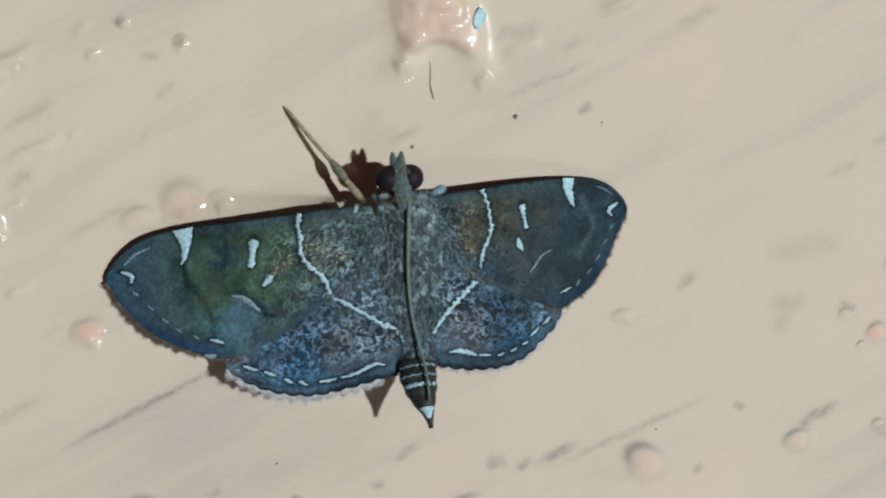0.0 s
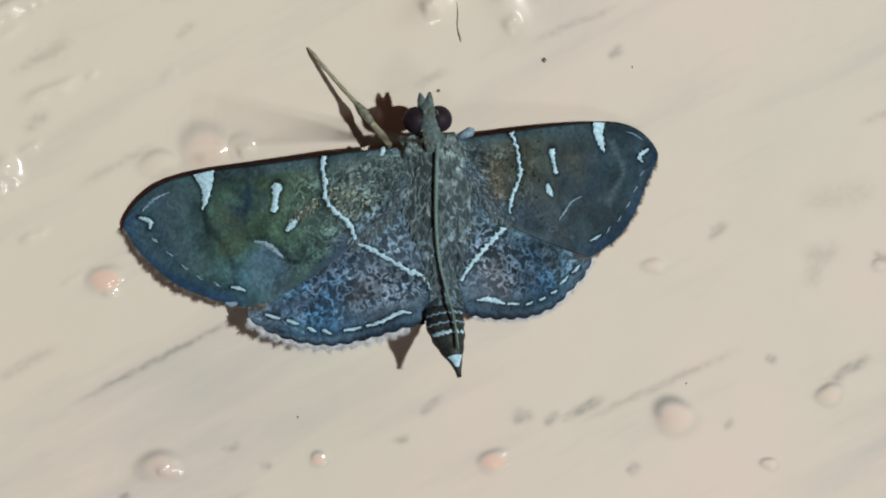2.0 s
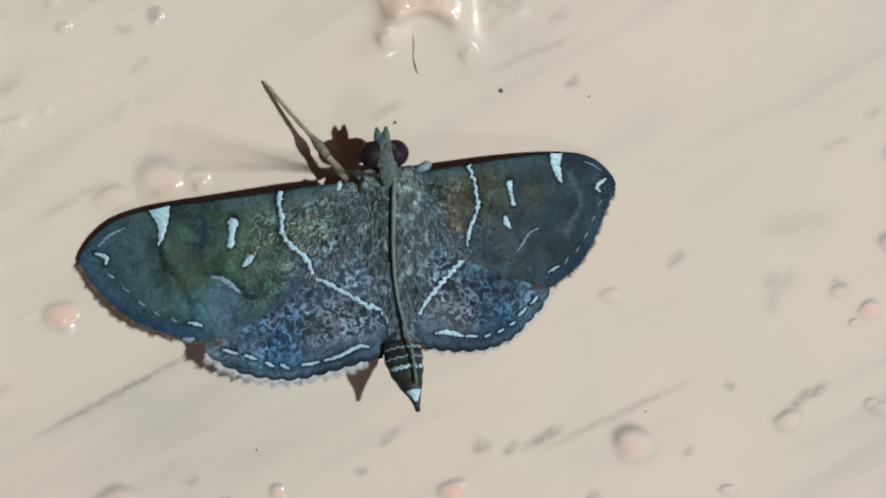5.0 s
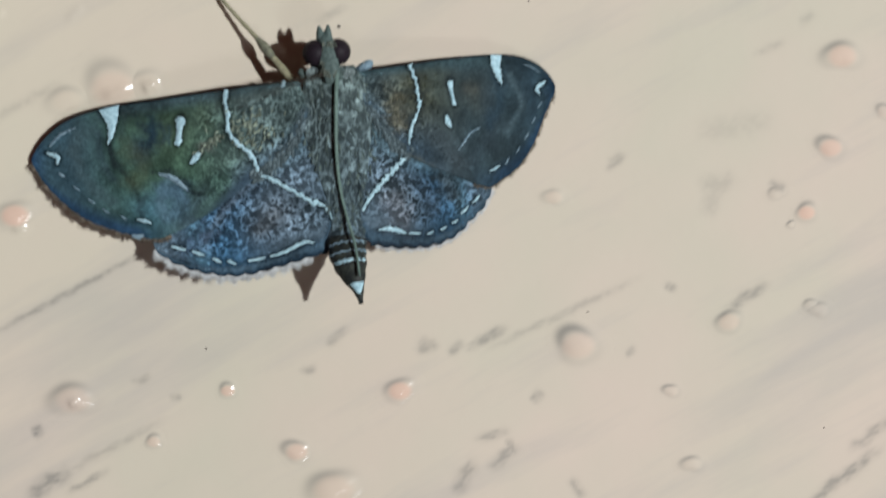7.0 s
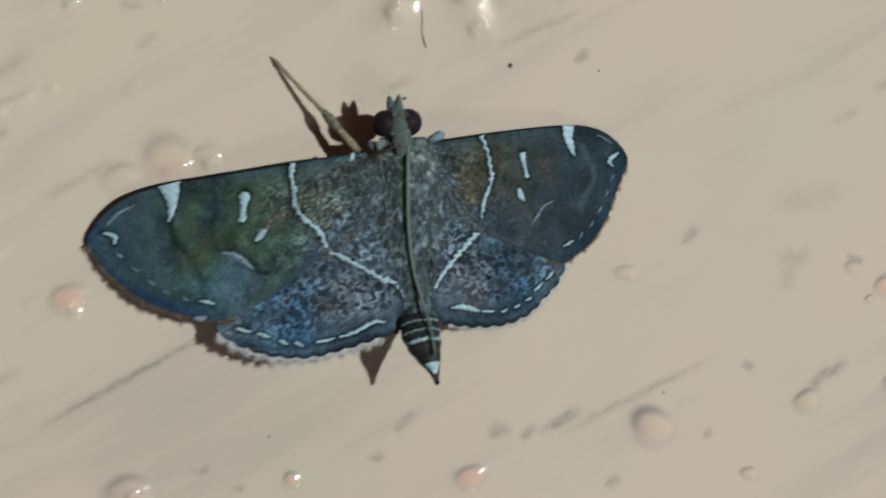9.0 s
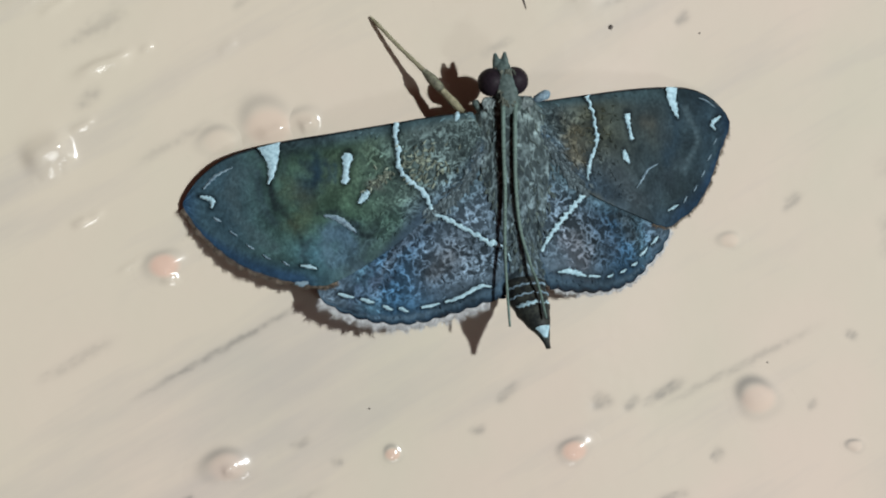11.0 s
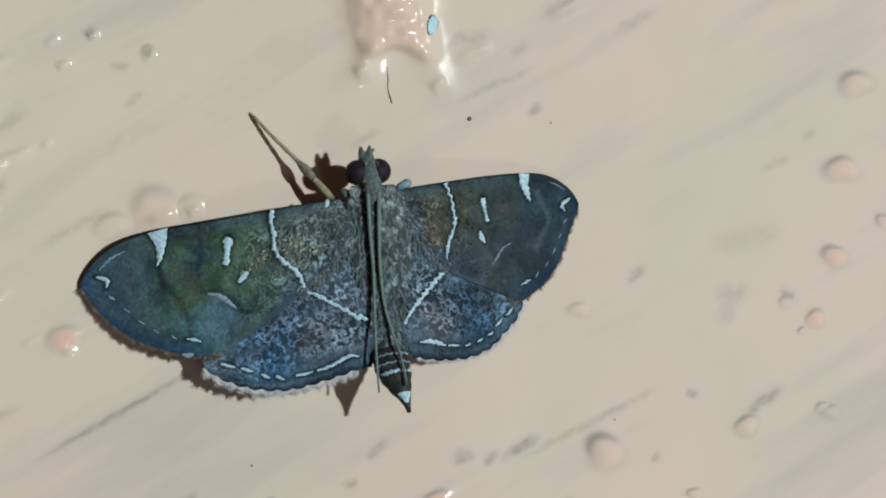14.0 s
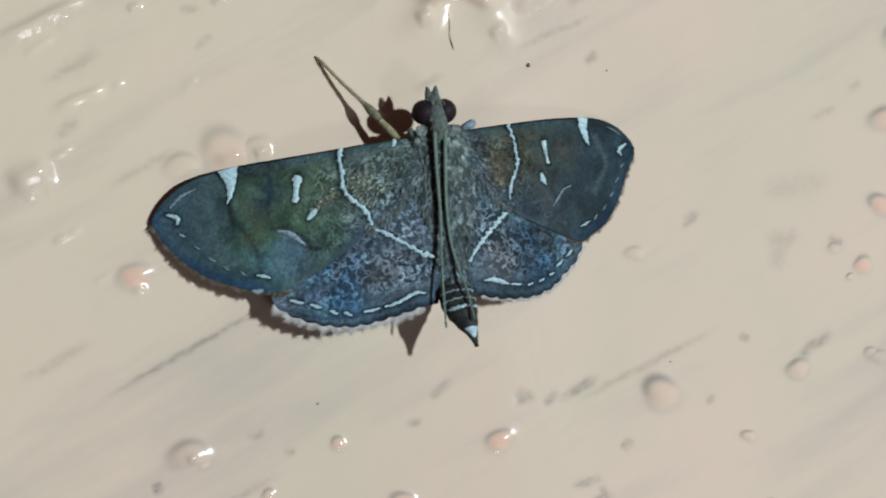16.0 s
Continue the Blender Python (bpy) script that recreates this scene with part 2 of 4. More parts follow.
# ---- the painted wall ----
# Furrows left by the brush and dents in the paint: place, length, width, depth, slope in degrees, dirt.
FURROWS = [
    ((-11.07, -7.02), 3.4, 0.10, 0.05, 27, 0.75),
    ((7.92, -9.59), 0.8, 0.16, 0.05, 28, 0.8),
    ((5.05, -9.93), 0.5, 0.18, 0.04, 20, 0.6),
    ((0.96, -9.38), 0.6, 0.14, 0.04, 35, 0.45),
    ((11.43, -8.61), 3.2, 0.13, 0.03, 24, 0.4),
    ((7.86, -9.67), 0.9, 0.15, 0.05, 24, 0.7),
    ((6.42, -10.03), 0.4, 0.16, 0.04, 24, 0.6),
    ((0.82, -9.42), 0.45, 0.14, 0.03, 35, 0.5),
    ((-0.37, -10.88), 0.35, 0.13, 0.03, 20, 0.6),
    ((-7.96, -11.10), 0.4, 0.13, 0.03, 20, 0.5),
    ((-6.44, -11.93), 0.25, 0.12, 0.03, 10, 0.6),
    ((-9.31, -14.14), 2.0, 0.13, 0.04, 28, 0.4),
    ((-12.29, -15.74), 1.0, 0.26, 0.05, 30, 0.85),
    ((-10.50, -15.72), 0.9, 0.12, 0.04, 30, 0.7),
    ((-12.70, -13.30), 0.25, 0.2, 0.04, 20, 0.9),
    ((16.47, -7.48), 0.2, 0.18, 0.05, 60, 0.6),
    ((10.21, -12.44), 0.3, 0.18, 0.05, 50, 0.7),
    ((14.60, -10.45), 0.25, 0.14, 0.03, 20, 0.5),
    ((20.08, -8.02), 1.0, 0.18, 0.05, 30, 0.7),
    ((24.73, -16.75), 1.9, 0.2, 0.07, 38, 0.8),
    ((26.21, -14.63), 1.2, 0.2, 0.06, 38, 0.6),
    ((8.08, -14.18), 0.7, 0.16, 0.05, 15, 0.6),
    ((8.60, -15.26), 0.7, 0.2, 0.05, 40, 0.7),
    ((6.80, -16.13), 0.8, 0.24, 0.05, 62, 0.65),
    ((9.00, -14.74), 0.4, 0.12, 0.04, 115, 0.6),
    ((12.04, -16.85), 0.5, 0.16, 0.05, 125, 0.6),
    ((18.47, -3.49), 0.7, 0.3, 0.03, 80, 0.25),
    ((21.54, -2.90), 0.4, 0.16, 0.06, 140, 0.55),
    ((13.97, -1.65), 0.5, 0.12, 0.04, 38, 0.5),
    ((21.12, 3.51), 0.7, 0.14, 0.04, 22, 0.3),
    ((19.53, -0.11), 1.6, 0.4, 0.03, 5, 0.2),
    ((-12.79, 1.63), 1.6, 0.16, 0.04, 27, 0.3),
    ((-15.99, 6.38), 1.3, 0.18, 0.05, 27, 0.35),
    ((-9.83, 7.46), 0.5, 0.14, 0.05, 38, 0.28),
    ((-9.16, 9.68), 0.3, 0.22, 0.07, 75, 0.6),
    ((-11.77, 10.63), 0.3, 0.14, 0.06, 27, 0.5),
    ((-10.43, 8.98), 0.4, 0.16, 0.04, 20, 0.35),
    ((-16.32, 3.46), 0.6, 0.2, 0.04, 35, 0.4),
    ((6.08, 9.99), 1.0, 0.22, 0.05, 14, 0.35),
    ((8.52, 9.33), 0.5, 0.16, 0.05, 40, 0.3),
    ((7.50, 7.80), 1.8, 0.12, 0.03, 22, 0.35),
    ((0.94, 5.36), 0.7, 0.14, 0.03, 24, 0.35),
    ((9.19, 6.43), 0.35, 0.16, 0.04, 30, 0.6),
    ((18.74, -2.72), 0.8, 0.3, 0.03, 12, 0.3),
    ((13.96, -1.43), 0.35, 0.14, 0.03, 35, 0.4),
    ((14.33, 10.57), 1.0, 0.2, 0.03, 27, 0.3),
    ((4.93, -9.77), 0.3, 0.2, 0.05, 45, 0.5),
    ((22.88, 4.83), 0.4, 0.16, 0.04, 35, 0.3),
    ((-15.62, 6.58), 0.8, 0.3, 0.06, 24, 0.3),
    ((-17.15, -7.25), 1.6, 0.18, 0.04, 27, 0.3),
]
# Raised brush ridges that catch the light: place, length, width, height, slope.
RIDGES = [
    ((-17.40, 8.56), 2.2, 0.26, 0.21, 25),
    ((-15.67, 4.91), 1.15, 0.2, 0.14, 22),
    ((-15.74, 6.24), 0.7, 0.2, 0.05, 16),
    ((-13.85, 5.48), 0.25, 0.14, 0.06, 25),
    ((-14.80, -3.42), 0.5, 0.1, 0.06, 26),
    ((-8.98, 9.34), 0.3, 0.18, 0.05, 40),
    ((-13.43, 10.24), 0.35, 0.16, 0.08, 30),
    ((-11.59, 10.40), 0.22, 0.2, 0.09, 20),
    ((-12.95, 9.08), 0.3, 0.16, 0.05, 25),
    ((-16.59, 2.37), 0.5, 0.14, 0.08, 25),
    ((-16.41, -1.48), 0.6, 0.16, 0.07, 27),
    ((-17.44, 7.30), 0.7, 0.2, 0.07, 30),
    ((-13.19, -4.07), 0.3, 0.15, 0.09, 12),
    ((-16.80, -1.55), 0.32, 0.15, 0.06, 25),
    ((-11.03, -12.03), 0.22, 0.2, 0.1, 15),
    ((-18.04, 1.33), 0.9, 0.6, 0.32, 24),
    ((-7.21, 2.20), 0.34, 0.3, 0.12, 22),
    ((-8.69, 1.97), 0.6, 0.3, 0.1, 16),
    ((-10.51, 5.54), 0.4, 0.2, 0.04, 35),
    ((6.34, 9.25), 0.8, 0.34, 0.12, 24),
    ((4.49, 7.81), 0.35, 0.26, 0.12, 30),
    ((0.93, 8.53), 0.4, 0.3, 0.17, 24),
    ((11.02, 11.39), 1.1, 0.3, 0.11, 25),
    ((11.09, 11.35), 1.0, 0.26, 0.12, 30),
]


def relief(x, z):
    """Height of the paint over the wall's plane, and the grime in its furrows."""
    edge = np.clip((x + 27) / 3, 0, 1) * np.clip((32 - x) / 3, 0, 1) * np.clip((z + 23) / 3, 0, 1) * np.clip((18 - z) / 3, 0, 1)
    c, s = math.cos(radians(27)), math.sin(radians(27))
    u, v = x * c + z * s, -x * s + z * c
    # heavier brush work in the upper corner beside the moth
    gloss = 1 / (1 + np.exp((x + 12.5 - 0.5 * z) / 1.4)) / (1 + np.exp((-1.5 - z) / 1.2))
    h = 0.014 * lattice(u / 3.4 + 9, v / 1.5 + 5, 3) + 0.003 * lattice(u / 1.9, v / 0.6, 4)
    h += gloss * (0.013 * lattice(u / 2.4 + 3, v / 0.9, 5) + 0.005 * lattice(u / 1.2, v / 0.5, 7))
    h += 0.002 * lattice(x / 0.3, z / 0.3, 6)
    dirt = np.zeros_like(x)
    for (px, pz), length, width, depth, slope, amount in FURROWS:
        a = radians(slope)
        du, dv = (x - px) * math.cos(a) + (z - pz) * math.sin(a), -(x - px) * math.sin(a) + (z - pz) * math.cos(a)
        wobble = 0.5 * width * lattice(du / 0.5 + px, dv * 0 + pz, 8)
        width, length = 1.5 * width, 1.1 * length
        ragged = 1 + 0.45 * lattice(du / 0.22 + pz, dv / 0.14, 10)
        near = np.exp(-((du / length) ** 4) - ((dv - wobble) / width) ** 2)
        h = h - 0.3 * depth * near
        dirt = np.maximum(dirt, 0.78 * amount * np.clip(near * ragged, 0, 1) ** 1.3)
    for (px, pz), length, width, tall, slope in RIDGES:
        a = radians(slope)
        du, dv = (x - px) * math.cos(a) + (z - pz) * math.sin(a), -(x - px) * math.sin(a) + (z - pz) * math.cos(a)
        wobble = 0.2 * width * lattice(du / 0.9 + px, dv * 0 + pz, 12)
        # a lip of paint: rounded above, a straight flank below
        d, run = dv - wobble, tall / ((0.278 if px < -10 else 0.238) + 0.04 * lattice(du / 0.25 + pz, dv / 0.3 + px, 14))
        flank = np.clip(1 + d / run, 0, 1)
        flank = np.where(flank < 0.2, flank * flank / 0.4 + 0.0, flank - 0.1) / 0.9
        h = h + tall * np.exp(-((du / length) ** 4)) * np.where((d > 0) | (tall < 0.05), np.exp(-((d / width) ** 2)), flank)
    return h * edge, np.clip(dirt * edge, 0, 1)


def painted_wall():
    """One sheet: a fine middle with the brush relief, then coarse bands out to the room's corners."""
    xs = np.r_[-420, -160, -70, -40, np.arange(-28, 33.01, 0.11), 45, 75, 160, 420]
    zs = np.r_[-420, -160, -70, -40, np.arange(-24, 19.01, 0.11), 32, 70, 160, 420]
    x, z = np.meshgrid(xs, zs, indexing="ij")
    h, dirt = relief(x, z)
    n, k = x.shape
    verts = np.stack([x, -h, z], -1).reshape(-1, 3) * MM
    i, j = np.meshgrid(np.arange(n - 1), np.arange(k - 1), indexing="ij")
    quads = np.stack([i * k + j, (i + 1) * k + j, (i + 1) * k + j + 1, i * k + j + 1], -1).reshape(-1, 4)
    # the rim of the sheet runs back to a plain rear face, so that the wall has its thickness
    rim = np.r_[np.arange(n) * k, (n - 1) * k + np.arange(1, k), np.arange(n - 2, -1, -1) * k + k - 1, np.arange(k - 2, 0, -1)]
    back = len(verts) + np.arange(len(rim))
    rear = verts[rim].copy()
    rear[:, 1] = 0.12
    nxt = np.r_[1 : len(rim), 0]
    sides = np.stack([rim, back, back[nxt], rim[nxt]], -1)
    verts = np.vstack([verts, rear])
    quads = np.vstack([quads, sides])
    me = bpy.data.meshes.new("wall")
    me.vertices.add(len(verts))
    me.vertices.foreach_set("co", verts.ravel())
    me.loops.add(quads.size + len(rim))
    me.loops.foreach_set("vertex_index", np.r_[quads.ravel(), back[::-1]])
    me.polygons.add(len(quads) + 1)
    me.polygons.foreach_set("loop_start", np.arange(0, quads.size + 1, 4))
    me.update(calc_edges=True)
    me.polygons.foreach_set("use_smooth", [True] * (len(quads) - len(sides)) + [False] * (len(sides) + 1))
    at = me.attributes.new("dirt", "FLOAT", "POINT")
    at.data.foreach_set("value", np.r_[dirt.ravel(), np.zeros(len(verts) - dirt.size)])
    me.materials.append(PAINT)
    return tagged(new("wall", me), "glossy beige painted wall with brush streaks and grime", "wall", kind="structure")


wall = painted_wall()


def paint_bump(place, radius, tall, worn, dusty=0.5, seed=0):
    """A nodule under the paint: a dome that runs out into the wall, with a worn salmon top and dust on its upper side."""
    rings, sides = 18, 36
    q, a = np.meshgrid(np.linspace(0, 2.3, rings + 1), np.arange(sides) * 2 * math.pi / sides, indexing="ij")
    wob = 1 + 0.12 * np.sin(2 * a + seed) + 0.07 * np.sin(3 * a + 2 * seed)
    x, z = place[0] + 1.16 * radius * q * wob * np.cos(a), place[1] + 0.9 * radius * q * wob * np.sin(a)
    h, grime = relief(x, z)
    sag = 1 + 0.25 * np.maximum(0, -np.sin(a - 0.5)) ** 1.5 - 0.1 * np.maximum(0, np.sin(a))
    dome = np.exp(-((q * 1.06 * sag) ** 2.7))
    h = h + tall * dome + 0.002 - 0.02 * np.clip((q - 1.7) / 0.6, 0, 1) ** 2
    verts = np.stack([x - place[0], -h, z - place[1]], -1).reshape(-1, 3)
    rub = worn * np.clip((1.0 - q * wob) * 2.6, 0, 1)
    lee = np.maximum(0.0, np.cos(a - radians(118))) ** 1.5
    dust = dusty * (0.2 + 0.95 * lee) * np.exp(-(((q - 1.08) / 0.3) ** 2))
    faces = [(r * sides + k, r * sides + (k + 1) % sides, (r + 1) * sides + (k + 1) % sides, (r + 1) * sides + k) for r in range(rings) for k in range(sides)]
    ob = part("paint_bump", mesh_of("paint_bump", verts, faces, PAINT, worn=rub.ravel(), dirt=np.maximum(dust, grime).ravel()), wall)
    ob.location = (place[0] * MM, 0, place[1] * MM)
    return ob


# place, radius, height, worn salmon top, dust
BUMPS = [
    ((-13.40, -3.49), 0.58, 0.42, 0.95, 0.3),
    ((24.59, 3.07), 0.62, 0.5, 0.6, 0.7),
    ((24.08, -1.17), 0.48, 0.42, 0.8, 0.7),
    ((22.95, -4.17), 0.38, 0.3, 1.0, 0.7),
    ((21.55, -3.22), 0.3, 0.16, 0.0, 0.6),
    ((11.07, -3.20), 0.36, 0.16, 0.2, 0.2),
    ((12.16, -10.11), 0.72, 0.34, 0.35, 0.9),
    ((19.28, -9.20), 0.46, 0.3, 0.3, 0.8),
    ((23.18, -8.50), 0.26, 0.2, 0.05, 0.6),
    ((16.55, -12.37), 0.28, 0.18, 0.1, 0.7),
    ((-4.05, -11.74), 0.3, 0.24, 0.8, 0.6),
    ((3.85, -11.98), 0.5, 0.4, 0.9, 0.6),
    ((-11.04, -11.94), 0.7, 0.36, 0.25, 0.6),
    ((-0.95, -14.67), 0.46, 0.36, 0.6, 0.6),
    ((-7.47, -13.99), 0.28, 0.2, 0.4, 0.6),
    ((0.71, -16.53), 0.85, 0.42, 0.3, 0.5),
    ((17.54, -15.88), 0.36, 0.16, 0.05, 0.6),
    ((26.63, 0.47), 0.3, 0.2, 0.2, 0.5),
    ((22.22, -4.71), 0.16, 0.1, 0.0, 1.0),
    ((25.45, 7.25), 0.6, 0.44, 0.3, 0.7),
    ((23.58, -8.76), 0.36, 0.24, 0.05, 0.4),
    ((-8.86, 2.12), 0.95, 0.16, 0.35, 0.3),
    ((-7.50, 2.25), 0.6, 0.12, 0.1, 0.2),
    ((-10.94, 1.60), 0.6, 0.14, 0.1, 0.3),
    ((-11.56, 10.50), 0.24, 0.1, 0.0, 0.1),
    ((-9.05, 9.55), 0.3, 0.1, 0.0, 0.5),
    ((-13.00, 9.08), 0.24, 0.08, 0.0, 0.0),
]
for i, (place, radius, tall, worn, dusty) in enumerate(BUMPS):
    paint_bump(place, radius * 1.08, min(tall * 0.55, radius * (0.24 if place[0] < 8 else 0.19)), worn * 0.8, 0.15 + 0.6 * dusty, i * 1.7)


def paint_drip():
    """A thick run of paint: a broad tongue with a rolled lip and two short feet."""
    cx, cz = 2.49, 9.25
    xs, zs = np.arange(-4.6, 4.61, 0.09), np.arange(-3.4, 7.01, 0.09)
    x, z = np.meshgrid(xs, zs, indexing="ij")
    wob = 0.18 * lattice(x / 0.9 + 3, z / 0.9, 31)
    half = 1.5 + 0.25 * np.sin(z * 0.9) + wob
    across = 1 / (1 + np.exp((np.abs(x + 0.1 * z) - half) / 0.27))
    along = 1 / (1 + np.exp((-0.05 - z + 0.35 * np.cos(x * 1.6)) / 0.11))
    h = (0.5 + 0.16 * lattice(x / 1.1 + 5, z / 1.1, 32) + 0.1 * lattice(x / 0.5, z / 0.5, 33)) * across * along
    for fx, fz, rx, rz, tall, slope in ((-1.45, -0.5, 0.7, 0.8, 0.16, -22), (1.75, -0.4, 0.8, 0.85, 0.1, 20), (2.3, -1.4, 0.7, 1.0, 0.07, 35), (-1.9, -1.0, 1.0, 0.6, 0.12, 20)):
        a = radians(slope)
        du, dv = (x - fx) * math.cos(a) + (z - fz) * math.sin(a), -(x - fx) * math.sin(a) + (z - fz) * math.cos(a)
        h = np.maximum(h, 0) + tall * np.exp(-((du / rx) ** 2) - (dv / rz) ** 2)
    edge = np.clip((4.6 - np.abs(x)) / 0.8, 0, 1) * np.clip((z + 3.4) / 0.8, 0, 1)
    ground, grime = relief(x + cx, z + cz)
    h = ground + h * edge + 0.0015 - 0.006 * (1 - edge) ** 2
    n, k = x.shape
    faces = [(i * k + j, (i + 1) * k + j, (i + 1) * k + j + 1, i * k + j + 1) for i in range(n - 1) for j in range(k - 1)]
    verts = np.stack([x + cx, -h, z + cz], -1).reshape(-1, 3)
    worn = np.clip(0.55 * across * along * (z > -0.2), 0, 1)
    dirt = 0.3 * np.exp(-((np.abs(x + 0.1 * z) - half - 0.12) / 0.14) ** 2) * (x < 0) * np.clip(z * 2, 0, 1)
    dirt = np.maximum(dirt, grime)
    part("paint_drip", mesh_of("paint_drip", verts, faces, PAINT, worn=worn.ravel(), dirt=dirt.ravel()), wall, "salmon and beige run of thick paint")


paint_drip()


def pebble(name, place, size, mat, parent, seed, lift=0.02, stretch=1.0, label="", flat=0.6):
    bm = bmesh.new()
    bmesh.ops.create_icosphere(bm, subdivisions=2, radius=size * MM)
    rng = random.Random(seed)
    for v in bm.verts:
        v.co *= 1 + rng.uniform(-0.16, 0.16)
        v.co.y *= flat
        v.co.z *= stretch
    me = bpy.data.meshes.new(name)
    bm.to_mesh(me)
    bm.free()
    me.materials.append(mat)
    me.polygons.foreach_set("use_smooth", [True] * len(me.polygons))
    ob = new(name, me)
    ob.location = (place[0] * MM, -(lift + size * 0.35) * MM, place[1] * MM)
    if parent:
        ob.parent = parent
    return tagged(ob, label, "" if parent else "grit", "" if parent else "grit specks on the wall")


chip = pebble("paint_chip", (4.36, 10.56), 0.3, CHIP, wall, 3, 0.1, 1.7, "pale blue underpaint chip", 0.12)
chip.rotation_euler = (0, radians(12), radians(25))
for k, (place, size) in enumerate(zip([(6.01, 6.11), (1.31, 4.77), (9.97, 5.80), (-4.98, -9.77)], (0.1, 0.08, 0.04, 0.045))):
    pebble("grit_speck", place, size, SPECK, None, 20 + k, 0.0, 1.0, "tiny dark grain of grit stuck to wall paint")
for k, place in enumerate([(12.62, -8.54), (23.84, -14.34)]):
    pebble("grit_speck", place, 0.04, SPECK, None, 40 + k, 0.0, 1.0, "tiny dark grain of grit stuck to wall paint")
hair = spline([(a[0], -0.03 - 0.03 * (k % 2), a[1]) for k, a in enumerate([(2.11, 8.67), (2.15, 8.11), (2.13, 7.60), (2.30, 6.93)])], 24)
hair_ob = new("fibre", mesh_of("fibre", *tube(hair, np.interp(np.linspace(0, 1, 24), [0, 0.6, 0.8, 1], [0.014, 0.018, 0.034, 0.012]), 8), SPECK))
tagged(hair_ob, "short dark fibre caught in wall paint", "fibre")

# ---- the moth ----
moth = tagged(new("moth"), "dark olive and slate moth with white wing lines, resting on wall", "moth")
moth.empty_display_size = 2 * MM


def roof(x):
    """Height of the spread wings over the wall: a low ridge along the body."""
    d = 1.2 - np.asarray(x, float)
    left, right = np.maximum(2.7 - 0.026 * d - 0.01048 * d * d, 0.2), 2.65 + 0.126 * d - 0.0118 * d * d
    side = 1 / (1 + np.exp(-d / 0.6))
    return left * side + right * (1 - side)


def fore(x, z):
    return roof(x) + 0.03 * np.sin(np.asarray(z) * 1.6 + np.asarray(x) * 0.5)


def hind(x, z):
    return fore(x, z) - 0.05 - 0.03 * np.maximum(0, -1.0 - np.asarray(z))


def blend(a, b, f):
    f = np.clip(f, 0, 1)[..., None]
    return np.array(a) * (1 - f) + np.array(b) * f


def hump(v, centre, width):
    return np.exp(-(((v - centre) / width) ** 2))


MARKS = []


def marble(x, z, seed):
    """Squiggles and smears of lighter and darker scales."""
    bx, bz = x + 0.3 * lattice(x * 2.3, z * 2.3, seed + 5), z + 0.3 * lattice(x * 2.3 + 9, z * 2.3, seed + 6)
    worms = 1 - 2.2 * np.abs(lattice(bx * 3.7 + 5, bz * 3.7, seed)) ** 0.7
    smear = lattice(x * 1.0, z * 1.0, seed + 1)
    specks = lattice(bx * 7.5, bz * 7.5, seed + 2)
    return 0.22 * worms + 0.45 * smear + 0.2 * specks


def fore_hue(u, v, x, z, side):
    """Scale colours over a forewing, shade on the right one included: u from root to apex, v from the front edge to the
    rear edge.
    """
    if side == "left":
        c = blend((0.066, 0.09, 0.082), (0.044, 0.083, 0.053), (u - 0.2) * 4)
        c = blend(c, (0.066, 0.086, 0.046), 0.4 * hump(u, 0.47, 0.1) * hump(v, 0.28, 0.2))
        c = blend(c, (0.037, 0.07, 0.084), (u - 0.6) * 5)
        c = blend(c, (0.015, 0.03, 0.05), 0.8 * hump(u, 0.58, 0.035) * hump(v, 0.36, 0.13))
        c = blend(c, (0.012, 0.026, 0.042), 0.75 * hump(u, 0.5, 0.06) * hump(v, 0.7, 0.05))
        c = blend(c, (0.05, 0.115, 0.14), 0.85 * hump(u, 0.57, 0.08) * hump(v, 0.8, 0.14))
    else:
        c = blend((0.064, 0.086, 0.084), (0.072, 0.074, 0.045), (u - 0.12) * 6)
        c = blend(c, (0.032, 0.05, 0.053), (u - 0.32) * 5)
        c = blend(c, (0.058, 0.056, 0.036), 0.5 * hump(u, 0.55, 0.06) * hump(v, 0.3, 0.16))
        c = blend(c, (0.012, 0.018, 0.02), 0.6 * hump(u, 0.6, 0.03) * hump(v, 0.62, 0.2))
        c = blend(c, (0.024, 0.044, 0.056), (u - 0.64) * 5)
        c = blend(c, (0.04, 0.07, 0.082), 0.6 * hump(u, 0.86, 0.02))
    c = blend(c, (0.043, 0.071, 0.074), (0.13 - v) * 12 * (u < 0.7))
    c = blend(c, (0.052, 0.08, 0.1), np.clip((v - (0.7 if side == "left" else 0.4)) * (4 if side == "left" else 2.2), 0, 1) * np.clip((0.58 - u) * (8 if side == "left" else 4), 0, 1))
    c = blend(c, (0.018, 0.042, 0.073), np.maximum(np.clip((v - 0.84) * 9, 0, 1) * np.clip((u - 0.5) * 8, 0, 1), (u - 0.9) * 12))
    c = blend(c, (0.008, 0.009, 0.01), 0.9 * (v < 0.011))
    warp = (marble(x, z, 21) + 0.5 * lattice(x * 1.7 + 4, z * 1.7, 23)) * (0.95 - 0.45 * np.clip((u - 0.6) * 4, 0, 1))
    # shade painted into the right wing: its colour darkens away from the root
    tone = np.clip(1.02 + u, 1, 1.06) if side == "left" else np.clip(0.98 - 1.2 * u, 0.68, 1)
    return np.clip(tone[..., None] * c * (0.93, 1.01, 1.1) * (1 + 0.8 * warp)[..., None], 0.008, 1)


